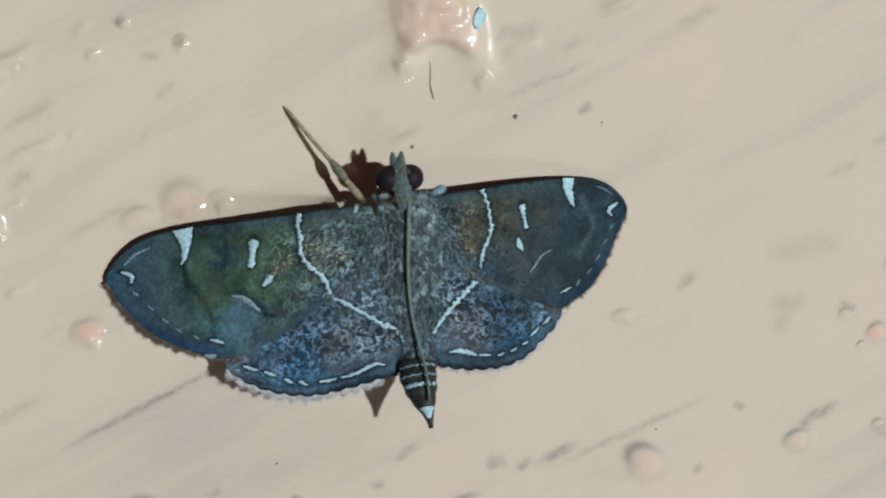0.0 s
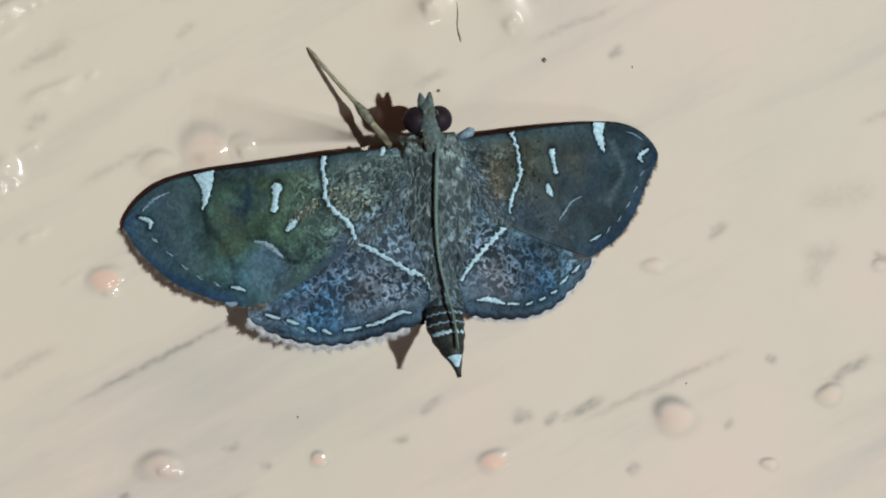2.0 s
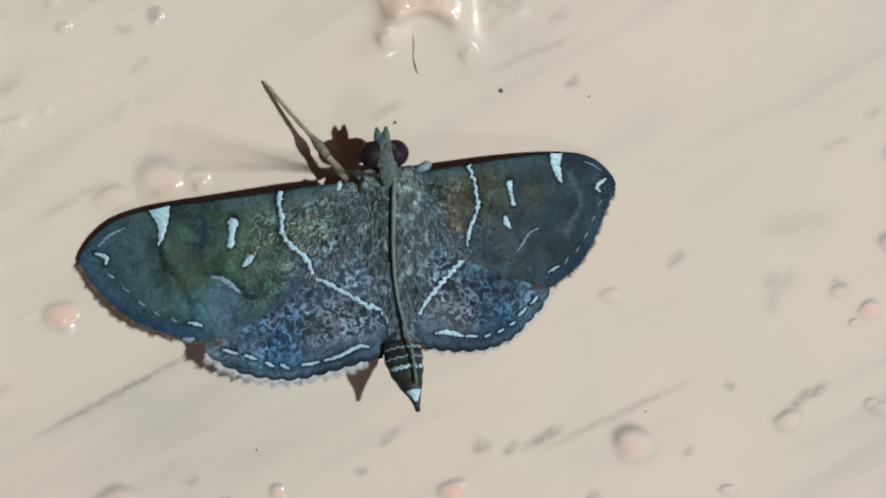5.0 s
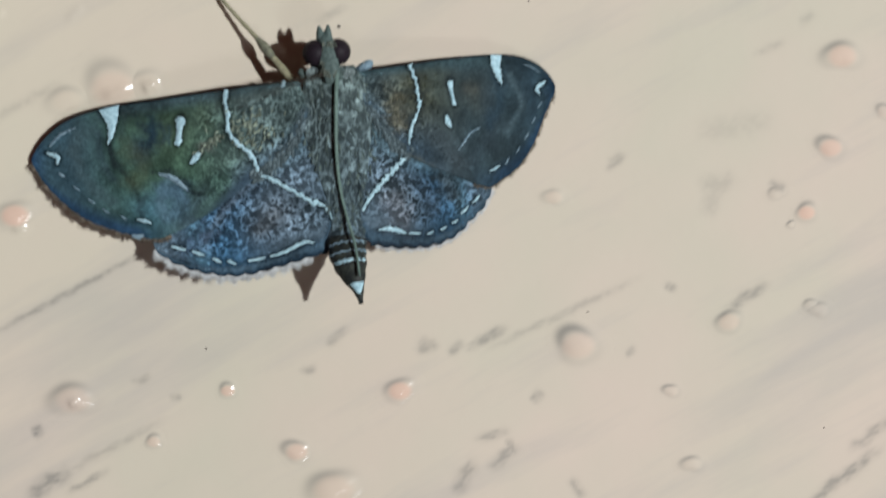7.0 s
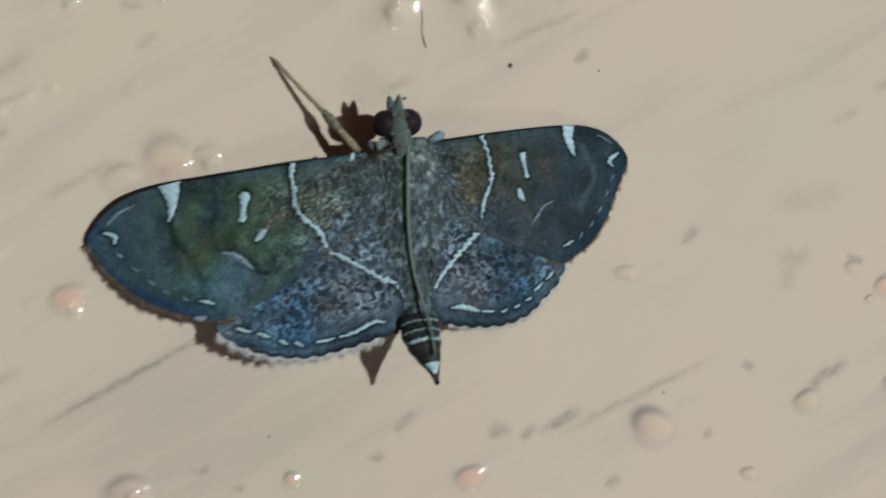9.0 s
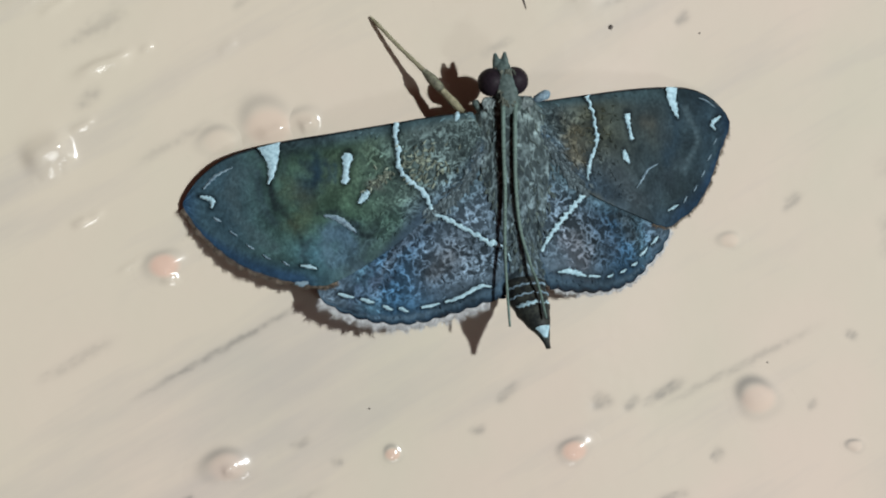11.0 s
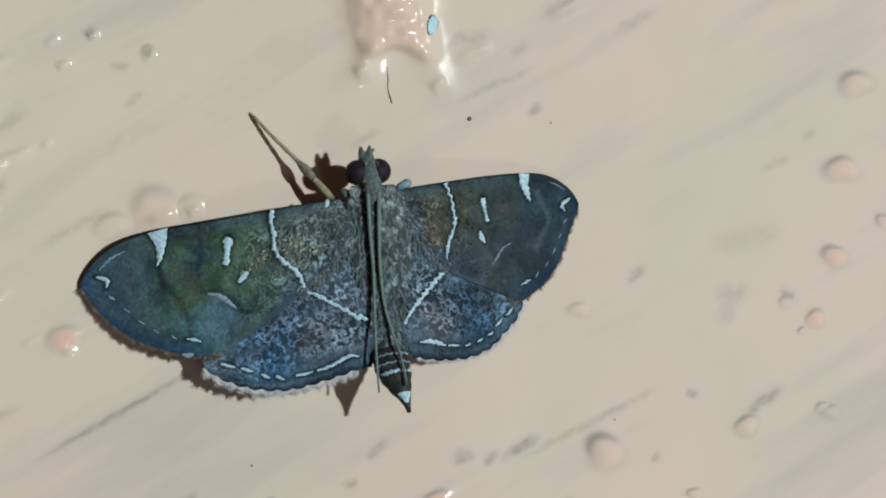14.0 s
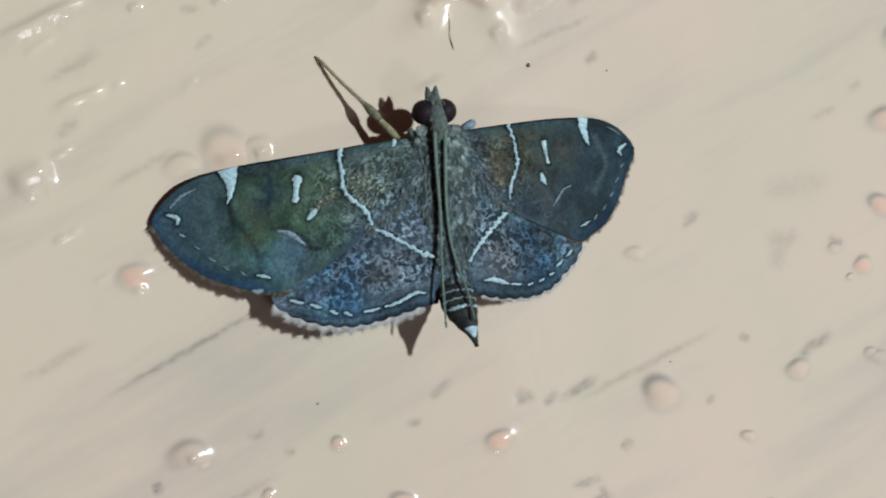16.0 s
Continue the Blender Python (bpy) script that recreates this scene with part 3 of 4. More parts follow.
def hind_hue(u, v, x, z, side):
    c = blend((0.074, 0.098, 0.12), (0.031, 0.074, 0.123), hump(u, 0.6, 0.2))
    c = blend(c, (0.08, 0.088, 0.1), 0.6 * hump(u, 0.34, 0.16) * hump(v, 0.55, 0.25))
    c = blend(c, (0.066, 0.13, 0.17), 0.7 * hump(u, 0.74, 0.05))
    c = blend(c, (0.066, 0.102, 0.115), (0.3 - v) * 4)
    c = blend(c, (0.02, 0.038, 0.058), (v - 0.85) * 14)
    c = blend(c, (0.06, 0.09, 0.115), 0.7 * hump(v, 0.935, 0.022))
    c = blend(c, (0.01, 0.016, 0.024), (v - 0.965) * 60)
    # right hindwing dimmed outwards too, as shade in its colour
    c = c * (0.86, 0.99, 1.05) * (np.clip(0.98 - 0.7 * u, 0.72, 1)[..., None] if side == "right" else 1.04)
    warp = 1.25 * marble(x + 3, z, 61)
    return np.clip(1.08 * c * (1 + 0.85 * warp)[..., None], 0.008, 1)


def wing(name, lead, trail, height, hue, side, scallop, label):
    """A thin curved blade between a front edge and a rear edge, both running from the root to the apex."""
    nu, nv = 220, 96
    a, b = spline(lead, nu), spline(trail, nu)
    u, v = np.meshgrid(np.linspace(0, 1, nu), np.linspace(0, 1, nv), indexing="ij")
    p = a[:, None] * (1 - v[..., None]) + b[:, None] * v[..., None]
    way = np.gradient(b, axis=0)
    out = np.stack([way[:, 1], -way[:, 0]], 1) / np.linalg.norm(way, axis=1)[:, None]
    if np.sum(out * (b - a)) < 0:
        out = -out
    waves, amount, start = scallop
    push = amount * np.abs(np.sin(np.linspace(0, 1, nu) * math.pi * waves)) * (np.linspace(0, 1, nu) > start)
    p += (v**6)[..., None] * (out * push[:, None])[:, None]
    x, z = p[..., 0], p[..., 1]
    y = height(x, z) + 0.018 * np.sin(u * 3 + v * 38) * np.clip(1 - v, 0, 1)
    if name == "hindwing":
        y = y - 0.015 * np.clip(1 - v * 4, 0, 1)
        marl = np.clip(v * 6 - 0.4, 0.3, 1) * np.clip((0.84 - v) * 12, 0, 1) * np.clip(1.25 - 0.6 * u, 0, 1)
    else:
        # the front edge rolls down towards the wall
        y = y - 0.2 * np.clip(1 - v / 0.12, 0, 1) ** 1.6 * np.clip(u * 8, 0, 1) * np.clip((0.97 - u) * 8, 0, 1)
        marl = np.clip((1.3 if side == "left" else 1.15) - u * 2.4, 0.1, 1) * np.clip((v - 0.1) * 8, 0.1, 1)
        marl = np.maximum(marl, 0.5 * np.clip((v - 0.75) * 6, 0, 1) * (u < 0.55)) * np.clip((0.95 - v) * 12, 0, 1)
    marl = (marl * (1 + 0.35 * lattice(x * 0.9, z * 0.9, 71))).ravel()
    top = np.stack([x, -y, z], -1).reshape(-1, 3)
    low = top + (0, 0.025, 0)
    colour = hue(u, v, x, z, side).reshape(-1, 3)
    faces, k, n = [], nv, nu * nv
    for i in range(nu - 1):
        for j in range(nv - 1):
            q = (i * k + j, (i + 1) * k + j, (i + 1) * k + j + 1, i * k + j + 1)
            faces.append(q)
            faces.append(tuple(n + w for w in reversed(q)))
    rim = [i * k for i in range(nu)] + [(nu - 1) * k + j for j in range(1, nv)] + [i * k + nv - 1 for i in range(nu - 2, -1, -1)] + [j for j in range(nv - 2, 0, -1)]
    for s, t in zip(rim, rim[1:] + rim[:1]):
        faces.append((s, n + s, n + t, t))
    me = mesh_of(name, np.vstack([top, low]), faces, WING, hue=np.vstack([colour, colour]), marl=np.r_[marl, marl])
    ob = part(name, me, moth, label)
    return ob, p, y, colour.reshape(nu, nv, 3)


def marking(name, parent, points, widths, height, mat=None, n=38, lift=0.07):
    """A band of white scales laid on a wing, ragged at its edges."""
    n = 76 if len(points) > 5 else n
    c = spline(points, n)
    w = np.interp(np.linspace(0, 1, n), np.linspace(0, 1, len(widths)), widths) * (0.24 if len(points) > 5 else 0.3)
    way = np.gradient(c, axis=0)
    side = np.stack([way[:, 1], -way[:, 0]], 1) / np.linalg.norm(way, axis=1)[:, None]
    rng = random.Random(len(points) * 7 + int(100 * abs(c[0, 0])))
    if len(points) > 5:
        # long lines wander a little and thin out in places
        wave = [rng.uniform(0, 6) for _ in range(3)]
        at = np.arange(n)
        c = c + side * (0.022 * np.sin(at * 0.83 + wave[0]) + 0.018 * np.sin(at * 1.9 + wave[1]))[:, None]
        w = w * (1 + 0.22 * np.sin(at * 0.47 + wave[2]) + 0.14 * np.sin(at * 1.3 + wave[1]))
    if mat is None and parent.name.split(".")[0] in ("forewing", "hindwing"):
        MARKS.append((parent.name, c, w))
    rows = []
    for q in (-1, -0.5, 0.5, 1):
        ragged = np.array([1 + rng.uniform(-0.3, 0.3) for _ in range(n)]) ** np.clip(0.09 / np.maximum(w, 0.01), 0.1, 1) * (1 + 0.22 * np.clip(0.09 / np.maximum(w, 0.01), 0.1, 1) * np.sin(np.arange(n) * 0.9 + q + c[0, 1]))
        e = c + side * (q * w * ragged)[:, None]
        y = height(e[:, 0], e[:, 1]) + lift - (0.045 if abs(q) == 1 else 0)
        rows.append(np.stack([e[:, 0], -y, e[:, 1]], 1))
    verts = np.concatenate(rows)
    faces = [(r * n + i, r * n + i + 1, (r + 1) * n + i + 1, (r + 1) * n + i) for r in range(3) for i in range(n - 1)]
    return part(name, mesh_of(name, verts, faces, mat or WHITE), parent)


def fringe(parent, line, height, length, mat, name="fringe", seed=1, per=9, lean=0.0, drop=0.06):
    """Hair-like scales along a margin, in one piece."""
    rng = random.Random(seed)
    line = np.array(line, float)
    way = np.gradient(line, axis=0)
    mid = line.mean(0)
    verts, faces = [], []
    for i in range(len(line) - 1):
        for _ in range(per):
            f = rng.random()
            p = line[i] * (1 - f) + line[i + 1] * f
            d = way[i] / np.linalg.norm(way[i])
            o = np.array((d[1], -d[0]))
            if o @ OUT(parent, p) < 0:
                o = -o
            a = rng.uniform(-0.5, 0.5) + lean
            o = o * math.cos(a) + d * math.sin(a)
            clump = 0.65 + 0.35 * math.sin(i * 1.3) * math.sin(i * 0.37 + 2)
            size, w = length * rng.uniform(0.55, 1.1) * clump, rng.uniform(0.014, 0.03)
            y = float(height(p[0], p[1])) - rng.uniform(0.0, drop)
            tip = p + o * size
            s = np.array((-o[1], o[0])) * w
            b = len(verts)
            verts += [(p[0] - s[0], -y, p[1] - s[1]), (p[0] + s[0], -y, p[1] + s[1]), (p[0], -y - 0.02, p[1]), (tip[0], -y + size * rng.uniform(0.0, 0.14), tip[1])]
            faces += [(b, b + 2, b + 3), (b + 2, b + 1, b + 3), (b + 1, b, b + 3)]
    return tagged(part(name, mesh_of(name, verts, faces, mat, False), parent), kind="stuff")


CENTRE = {}


def OUT(parent, p):
    """Outwards from the middle of a wing."""
    return p - CENTRE[parent.name]


def flakes(name, parent, places, colours, size, seed, mat, along=(0, -1), lift=0.03, spread=0.5, tilt=0.35):
    """Loose overlapping scales: small curved leaves with a keel, in one piece."""
    rng = random.Random(seed)
    verts, faces, hue = [], [], []
    for (x, y, z), c in zip(places, colours):
        a = math.atan2(along[1], along[0]) + rng.gauss(0, spread)
        d, s = np.array((math.cos(a), math.sin(a))), np.array((-math.sin(a), math.cos(a)))
        ln, w, up = size * rng.uniform(0.6, 1.3), size * rng.uniform(0.12, 0.24), rng.uniform(0.0, tilt)
        k = len(verts)
        tint = np.array(c) * rng.choice((0.7, 0.85, 0.95, 1.05, 1.2, 1.45) if mat is FUR else (0.65, 0.8, 0.95, 1.1, 1.5, 2.1))
        for f, q, r in ((0, 0, 0), (0.55, -w, 0.5), (0.55, w, 0.5), (1, 0, 1), (0.5, 0, 0.75)):
            e = np.array((x, z)) + d * ln * f + s * q
            verts.append((e[0], -y - lift - up * ln * r - (0.02 if (f, q) == (0.5, 0) else 0), e[1]))
            hue.append(tint)
        faces += [(k, k + 1, k + 4), (k, k + 4, k + 2), (k + 1, k + 3, k + 4), (k + 4, k + 3, k + 2)]
    return tagged(part(name, mesh_of(name, verts, faces, mat, False, hue=hue), parent), kind="stuff")


def dress(w, p, y, colour, side, count, seed, span=(0.0, 0.95), size=0.17, along=(0, -1)):
    """Scatter wing scales over part of a wing."""
    rng = np.random.RandomState(seed)
    nu, nv = y.shape
    i = ((span[0] + (span[1] - span[0]) * rng.uniform(0, 1, count) ** 1.7) * (nu - 1)).astype(int)
    j = (rng.uniform(0.03, 0.93, count) * (nv - 1)).astype(int)
    places = np.stack([p[i, j, 0], y[i, j], p[i, j, 1]], 1)
    flakes("wing_scale", w, places, colour[i, j], size, seed, WING, along, 0.006, 0.7, 0.05)


def wings():
    lf = wing("forewing", [(-0.76, 2.50), (-2.63, 2.32), (-3.95, 2.13), (-6.57, 1.77), (-8.57, 1.49), (-10.04, 1.15), (-11.10, 0.72), (-11.90, 0.08), (-12.36, -0.50), (-12.60, -0.92)],
              [(-0.25, 1.05), (-1.20, -0.62), (-2.62, -1.76), (-4.75, -3.37), (-6.75, -4.42), (-7.94, -4.36), (-9.10, -4.06), (-10.45, -3.46), (-11.80, -2.26), (-12.58, -1.06)],
              fore, fore_hue, "left", (26, 0.03, 0.55), "olive green forewing with white costal spot")
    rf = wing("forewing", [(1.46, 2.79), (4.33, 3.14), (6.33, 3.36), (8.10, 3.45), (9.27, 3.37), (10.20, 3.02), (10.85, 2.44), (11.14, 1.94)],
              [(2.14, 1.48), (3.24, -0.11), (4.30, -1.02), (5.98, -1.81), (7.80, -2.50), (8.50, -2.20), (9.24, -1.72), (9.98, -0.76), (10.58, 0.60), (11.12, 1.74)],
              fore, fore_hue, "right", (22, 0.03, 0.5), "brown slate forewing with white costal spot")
    lh = wing("hindwing", [(-0.01, 1.18), (-2.26, -0.61), (-4.98, -2.33), (-7.30, -4.65)],
              [(0.72, -4.11), (0.50, -5.10), (-0.30, -5.34), (-1.80, -5.78), (-3.40, -6.12), (-4.95, -6.02), (-6.30, -5.56), (-7.17, -4.98)],
              hind, hind_hue, "left", (13, 0.1, 0.12), "mottled slate hindwing with white streak")
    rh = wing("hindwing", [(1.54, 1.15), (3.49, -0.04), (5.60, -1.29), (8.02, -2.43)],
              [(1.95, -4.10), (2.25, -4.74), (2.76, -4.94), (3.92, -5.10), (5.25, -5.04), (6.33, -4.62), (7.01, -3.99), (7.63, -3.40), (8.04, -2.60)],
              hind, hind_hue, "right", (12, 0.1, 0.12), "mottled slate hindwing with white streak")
    for w, p, *_ in (lf, rf, lh, rh):
        CENTRE[w.name] = p.reshape(-1, 2).mean(0)
    # white lines and spots
    w = lf[0]
    marking("white_line", w, [(-3.88, 2.13), (-3.97, 1.60), (-3.86, 1.07), (-3.86, 0.49), (-3.69, 0.04), (-3.37, -0.32), (-2.99, -0.64), (-2.71, -1.05), (-2.58, -1.50)], (0.57, 0.32, 0.36, 0.4, 0.32, 0.44, 0.36, 0.48, 0.32), fore)
    marking("costal_spot", w, [(-9.09, 1.36), (-8.98, 0.89), (-8.97, 0.47), (-9.04, 0.08), (-9.17, -0.26)], (1.54, 1.05, 0.61, 0.36, 0.08), fore)
    marking("discal_spot", w, [(-5.89, 0.93), (-5.96, 0.57), (-6.00, 0.22), (-6.04, -0.09), (-6.10, -0.32)], (0.4, 0.82, 0.5, 0.4, 0.36, 0.42, 0.5, 0.36), fore)
    marking("white_spot", w, [(-5.10, -0.66), (-5.37, -0.96), (-5.55, -1.14)], (0.24, 0.5, 0.2), fore)
    marking("pale_crescent", w, [(-6.95, -1.60), (-6.51, -1.70), (-6.18, -1.88), (-5.93, -2.10), (-5.66, -2.35)], (0.14, 0.32, 0.4, 0.32, 0.14), fore, FAINT)
    marking("apex_mark", w, [(-11.90, -0.66), (-11.61, -0.75), (-11.40, -0.86), (-11.45, -1.16)], (0.14, 0.3, 0.34, 0.14), fore)
    marking("pale_streak", w, [(-11.75, -0.36), (-11.43, -0.01), (-11.09, 0.24), (-10.57, 0.48)], (0.14, 0.22, 0.16, 0.06), fore, FAINT)
    for c in ((-11.23, -1.66), (-10.60, -2.24), (-9.95, -2.82), (-9.31, -3.26), (-8.54, -3.54)):
        marking("margin_dash", w, [(c[0] - 0.15, c[1] + 0.12), c, (c[0] + 0.15, c[1] - 0.09)], (0.06, 0.16, 0.06), fore, FAINT, 8)
    marking("margin_dash", w, [(-7.95, -3.64), (-7.64, -3.67), (-7.31, -3.80)], (0.1, 0.27, 0.1), fore, None, 10)
    marking("pale_corner", w, [(-8.20, -4.36), (-7.95, -4.40), (-7.66, -4.34)], (0.2, 0.4, 0.16), fore, FAINT, 10)
    w = rf[0]
    marking("white_line", w, [(4.26, 3.08), (4.44, 2.63), (4.57, 2.25), (4.63, 1.77), (4.70, 1.28), (4.60, 0.91), (4.38, 0.43), (4.27, 0.02), (4.19, -0.45)], (0.42, 0.24, 0.24, 0.28, 0.34, 0.24, 0.32, 0.32, 0.2), fore)
    marking("costal_spot", w, [(8.30, 3.42), (8.27, 3.00), (8.37, 2.62), (8.55, 2.08)], (0.93, 0.7, 0.46, 0.08), fore)
    marking("discal_spot", w, [(6.12, 2.32), (6.16, 1.97), (6.24, 1.59), (6.33, 1.22)], (0.46, 0.32, 0.22, 0.3), fore)
    marking("white_spot", w, [(5.93, 0.79), (6.00, 0.52), (6.17, 0.22)], (0.2, 0.44, 0.1), fore)
    marking("pale_crescent", w, [(7.52, 0.18), (7.04, -0.06), (6.74, -0.47), (6.46, -0.82)], (0.06, 0.15, 0.18, 0.06), fore, FAINT)
    marking("apex_mark", w, [(10.66, 2.18), (10.36, 1.98), (10.22, 1.82), (10.38, 1.58)], (0.14, 0.3, 0.26, 0.1), fore)
    marking("pale_streak", w, [(9.60, 2.98), (9.98, 2.84), (10.40, 2.56)], (0.04, 0.12, 0.04), fore, FAINT)
    for c in ((10.36, 1.10), (10.06, 0.40), (9.72, -0.30), (9.30, -0.92), (8.78, -1.38)):
        marking("margin_dash", w, [(c[0] + 0.1, c[1] + 0.14), c, (c[0] - 0.1, c[1] - 0.14)], (0.06, 0.13, 0.06), fore, FAINT, 8)
    marking("margin_dash", w, [(8.45, -1.58), (8.18, -1.70), (7.92, -1.83)], (0.08, 0.19, 0.08), fore, None, 10)
    w = lh[0]
    marking("white_line", w, [(-2.55, -1.63), (-2.00, -1.86), (-1.36, -2.23), (-0.71, -2.60), (-0.20, -2.93), (0.19, -3.00), (0.50, -3.32), (0.70, -3.72)], (0.32, 0.36, 0.36, 0.32, 0.36, 0.42, 0.28, 0.1), hind, lift=0.1)
    marking("white_line", w, [(-3.07, -5.52), (-2.72, -5.48), (-2.30, -5.38)], (0.14, 0.24, 0.1), hind, None, 12)
    marking("white_line", w, [(-2.09, -5.33), (-1.60, -5.20), (-1.06, -4.95), (-0.58, -4.72), (-0.12, -4.76)], (0.12, 0.24, 0.24, 0.27, 0.1), hind)
    for c, n in (((-6.14, -4.94), 0.32), ((-5.27, -5.18), 0.28), ((-4.45, -5.50), 0.2), ((-3.80, -5.60), 0.2)):
        marking("margin_dash", w, [(c[0] - n, c[1] + 0.1), c, (c[0] + n, c[1] - 0.07)], (0.12, 0.3, 0.1), hind, None, 8)
    w = rh[0]
    marking("white_line", w, [(4.18, -0.98), (3.68, -1.38), (3.22, -1.88), (2.67, -2.46), (2.30, -2.93), (2.05, -3.36)], (0.26, 0.4, 0.38, 0.4, 0.36, 0.22), hind, lift=0.1)
    marking("white_line", w, [(2.77, -4.26), (3.26, -4.23), (3.69, -4.34), (4.04, -4.47)], (0.12, 0.32, 0.36, 0.12), hind)
    marking("margin_dash", w, [(4.15, -4.48), (4.39, -4.48), (4.69, -4.50)], (0.1, 0.2, 0.1), hind, None, 8)
    for c in ((5.16, -4.50), (5.76, -4.33), (6.30, -4.05)):
        marking("margin_dash", w, [(c[0] - 0.14, c[1] - 0.06), c, (c[0] + 0.14, c[1] + 0.08)], (0.1, 0.2, 0.08), hind, None, 8)
    for c in ((6.76, -3.55), (7.30, -3.08)):
        marking("margin_dash", w, [(c[0] - 0.18, c[1] - 0.17), c, (c[0] + 0.18, c[1] + 0.2)], (0.08, 0.22, 0.06), hind, None, 8)
    # smudges of darker, bluer or browner scales: line, breadth, colour, strength
    dark, navy, blue, olive = (0.01, 0.016, 0.018), (0.012, 0.03, 0.048), (0.062, 0.12, 0.165), (0.07, 0.09, 0.048)
    smudges = {
        lf[0].name: (
            ([(-9.10, -0.29), (-8.92, -0.90), (-8.60, -1.36), (-8.04, -2.17), (-7.88, -2.70)], 0.16, dark, 0.8),
            ([(-8.39, 1.05), (-8.57, 0.14)], 0.2, (0.02, 0.034, 0.036), 0.6),
            ([(-7.59, 0.49), (-7.19, 0.01), (-7.43, -0.69)], 0.2, (0.018, 0.028, 0.03), 0.75),
            ([(-6.81, 0.68), (-6.63, 0.06), (-6.90, -0.37)], 0.14, (0.02, 0.032, 0.034), 0.6),
            ([(-6.57, -2.04), (-6.86, -2.69), (-6.75, -3.35)], 0.3, (0.07, 0.125, 0.165), 0.7),
            ([(-6.20, -2.24), (-5.83, -2.86)], 0.2, (0.05, 0.09, 0.13), 0.7),
            ([(-5.66, -2.39), (-5.17, -2.49), (-4.65, -2.40)], 0.12, dark, 0.85),
            ([(-7.49, -2.53), (-7.90, -3.17), (-7.73, -3.39)], 0.14, (0.02, 0.035, 0.045), 0.6),
            ([(-10.46, 0.08), (-10.62, -0.83), (-10.15, -1.90), (-9.04, -2.86)], 0.3, (0.052, 0.088, 0.1), 0.55),
            ([(-9.57, 0.18), (-9.48, -0.88), (-9.00, -1.81)], 0.2, (0.026, 0.045, 0.058), 0.6),
            ([(-5.03, 1.19), (-4.67, 0.52)], 0.35, (0.05, 0.078, 0.05), 0.5),
            ([(-10.23, 0.49), (-10.51, -0.62)], 0.6, (0.042, 0.07, 0.08), 0.5),
            ([(-8.24, -0.42), (-7.59, -1.35), (-8.01, -1.91)], 0.42, olive, 0.4),
            ([(-4.16, -1.87), (-4.98, -3.48)], 0.5, (0.045, 0.09, 0.072), 0.7),
            ([(-6.82, -2.28), (-6.02, -2.55), (-6.29, -3.37)], 0.42, blue, 0.75),
            ([(-9.07, -0.12), (-9.03, -0.71), (-8.93, -1.26)], 0.13, dark, 0.8),
            ([(-7.15, 0.50), (-7.2, -0.05)], 0.42, navy, 0.9),
            ([(-7.21, -1.52), (-6.40, -1.49), (-5.74, -2.03), (-5.21, -2.54)], 0.13, dark, 0.85),
            ([(-5.49, -4.03), (-4.17, -2.95), (-2.97, -1.73)], 0.2, (0.025, 0.045, 0.07), 0.7),
            ([(-4.91, -0.38), (-4.72, -0.41)], 0.22, (0.12, 0.13, 0.12), 0.6),
            ([(-6.41, 0.43), (-6.46, -0.23)], 0.14, navy, 0.7),
        ),
        rf[0].name: (
            ([(7.87, 1.75), (8.10, 0.11), (7.12, -1.23)], 0.5, (0.022, 0.034, 0.042), 0.55),
            ([(6.76, 0.94), (6.42, 0.13), (6.69, -0.47)], 0.14, dark, 0.7),
            ([(5.33, 2.70), (5.59, 1.89)], 0.3, (0.045, 0.06, 0.05), 0.5),
            ([(3.58, 1.49), (3.66, 0.50)], 0.5, (0.08, 0.072, 0.042), 0.7),
            ([(6.99, 1.91), (7.26, 1.85)], 0.3, (0.062, 0.056, 0.04), 0.35),
            ([(5.50, -0.06), (6.50, -1.38)], 0.4, (0.03, 0.04, 0.045), 0.7),
            ([(6.81, -1.09), (7.33, -0.38), (7.80, 0.13)], 0.18, dark, 0.7),
            ([(8.94, 2.47), (9.47, 1.17), (8.81, -0.06)], 0.16, (0.06, 0.095, 0.11), 0.6),
            ([(8.30, 2.59), (8.48, 1.33), (7.95, 0.35)], 0.3, navy, 0.5),
            ([(4.23, -0.98), (5.52, -1.81), (6.83, -2.87)], 0.13, (0.09, 0.095, 0.07), 0.5),
        ),
        lh[0].name: (
            ([(-3.07, -2.17), (-4.03, -3.19), (-4.94, -4.60)], 0.26, (0.085, 0.125, 0.165), 0.75),
            ([(-2.55, -2.27), (-3.59, -3.34), (-4.52, -4.62)], 0.1, (0.016, 0.026, 0.04), 0.85),
            ([(-3.65, -2.28), (-4.68, -3.24), (-5.64, -4.57)], 0.12, (0.016, 0.028, 0.045), 0.8),
            ([(-1.80, -3.40), (-2.62, -4.16)], 0.4, (0.05, 0.056, 0.06), 0.6),
            ([(-4.86, -4.38), (-5.52, -4.93)], 0.4, (0.055, 0.09, 0.15), 0.6),
            ([(-4.24, -3.38), (-3.50, -2.63), (-2.78, -2.13)], 0.25, (0.02, 0.03, 0.045), 0.5),
        ),
        rh[0].name: (
            ([(3.47, -2.77), (3.86, -3.85)], 0.4, (0.1, 0.115, 0.125), 0.5),
            ([(4.95, -2.54), (5.36, -3.35)], 0.4, (0.035, 0.062, 0.095), 0.6),
            ([(5.93, -2.02), (6.57, -3.12)], 0.3, (0.024, 0.036, 0.042), 0.6),
            ([(5.72, -2.07), (6.12, -2.84)], 0.35, (0.025, 0.035, 0.04), 0.6),
            ([(3.16, -2.96), (3.93, -3.99)], 0.5, (0.08, 0.09, 0.11), 0.5),
        ),
    }
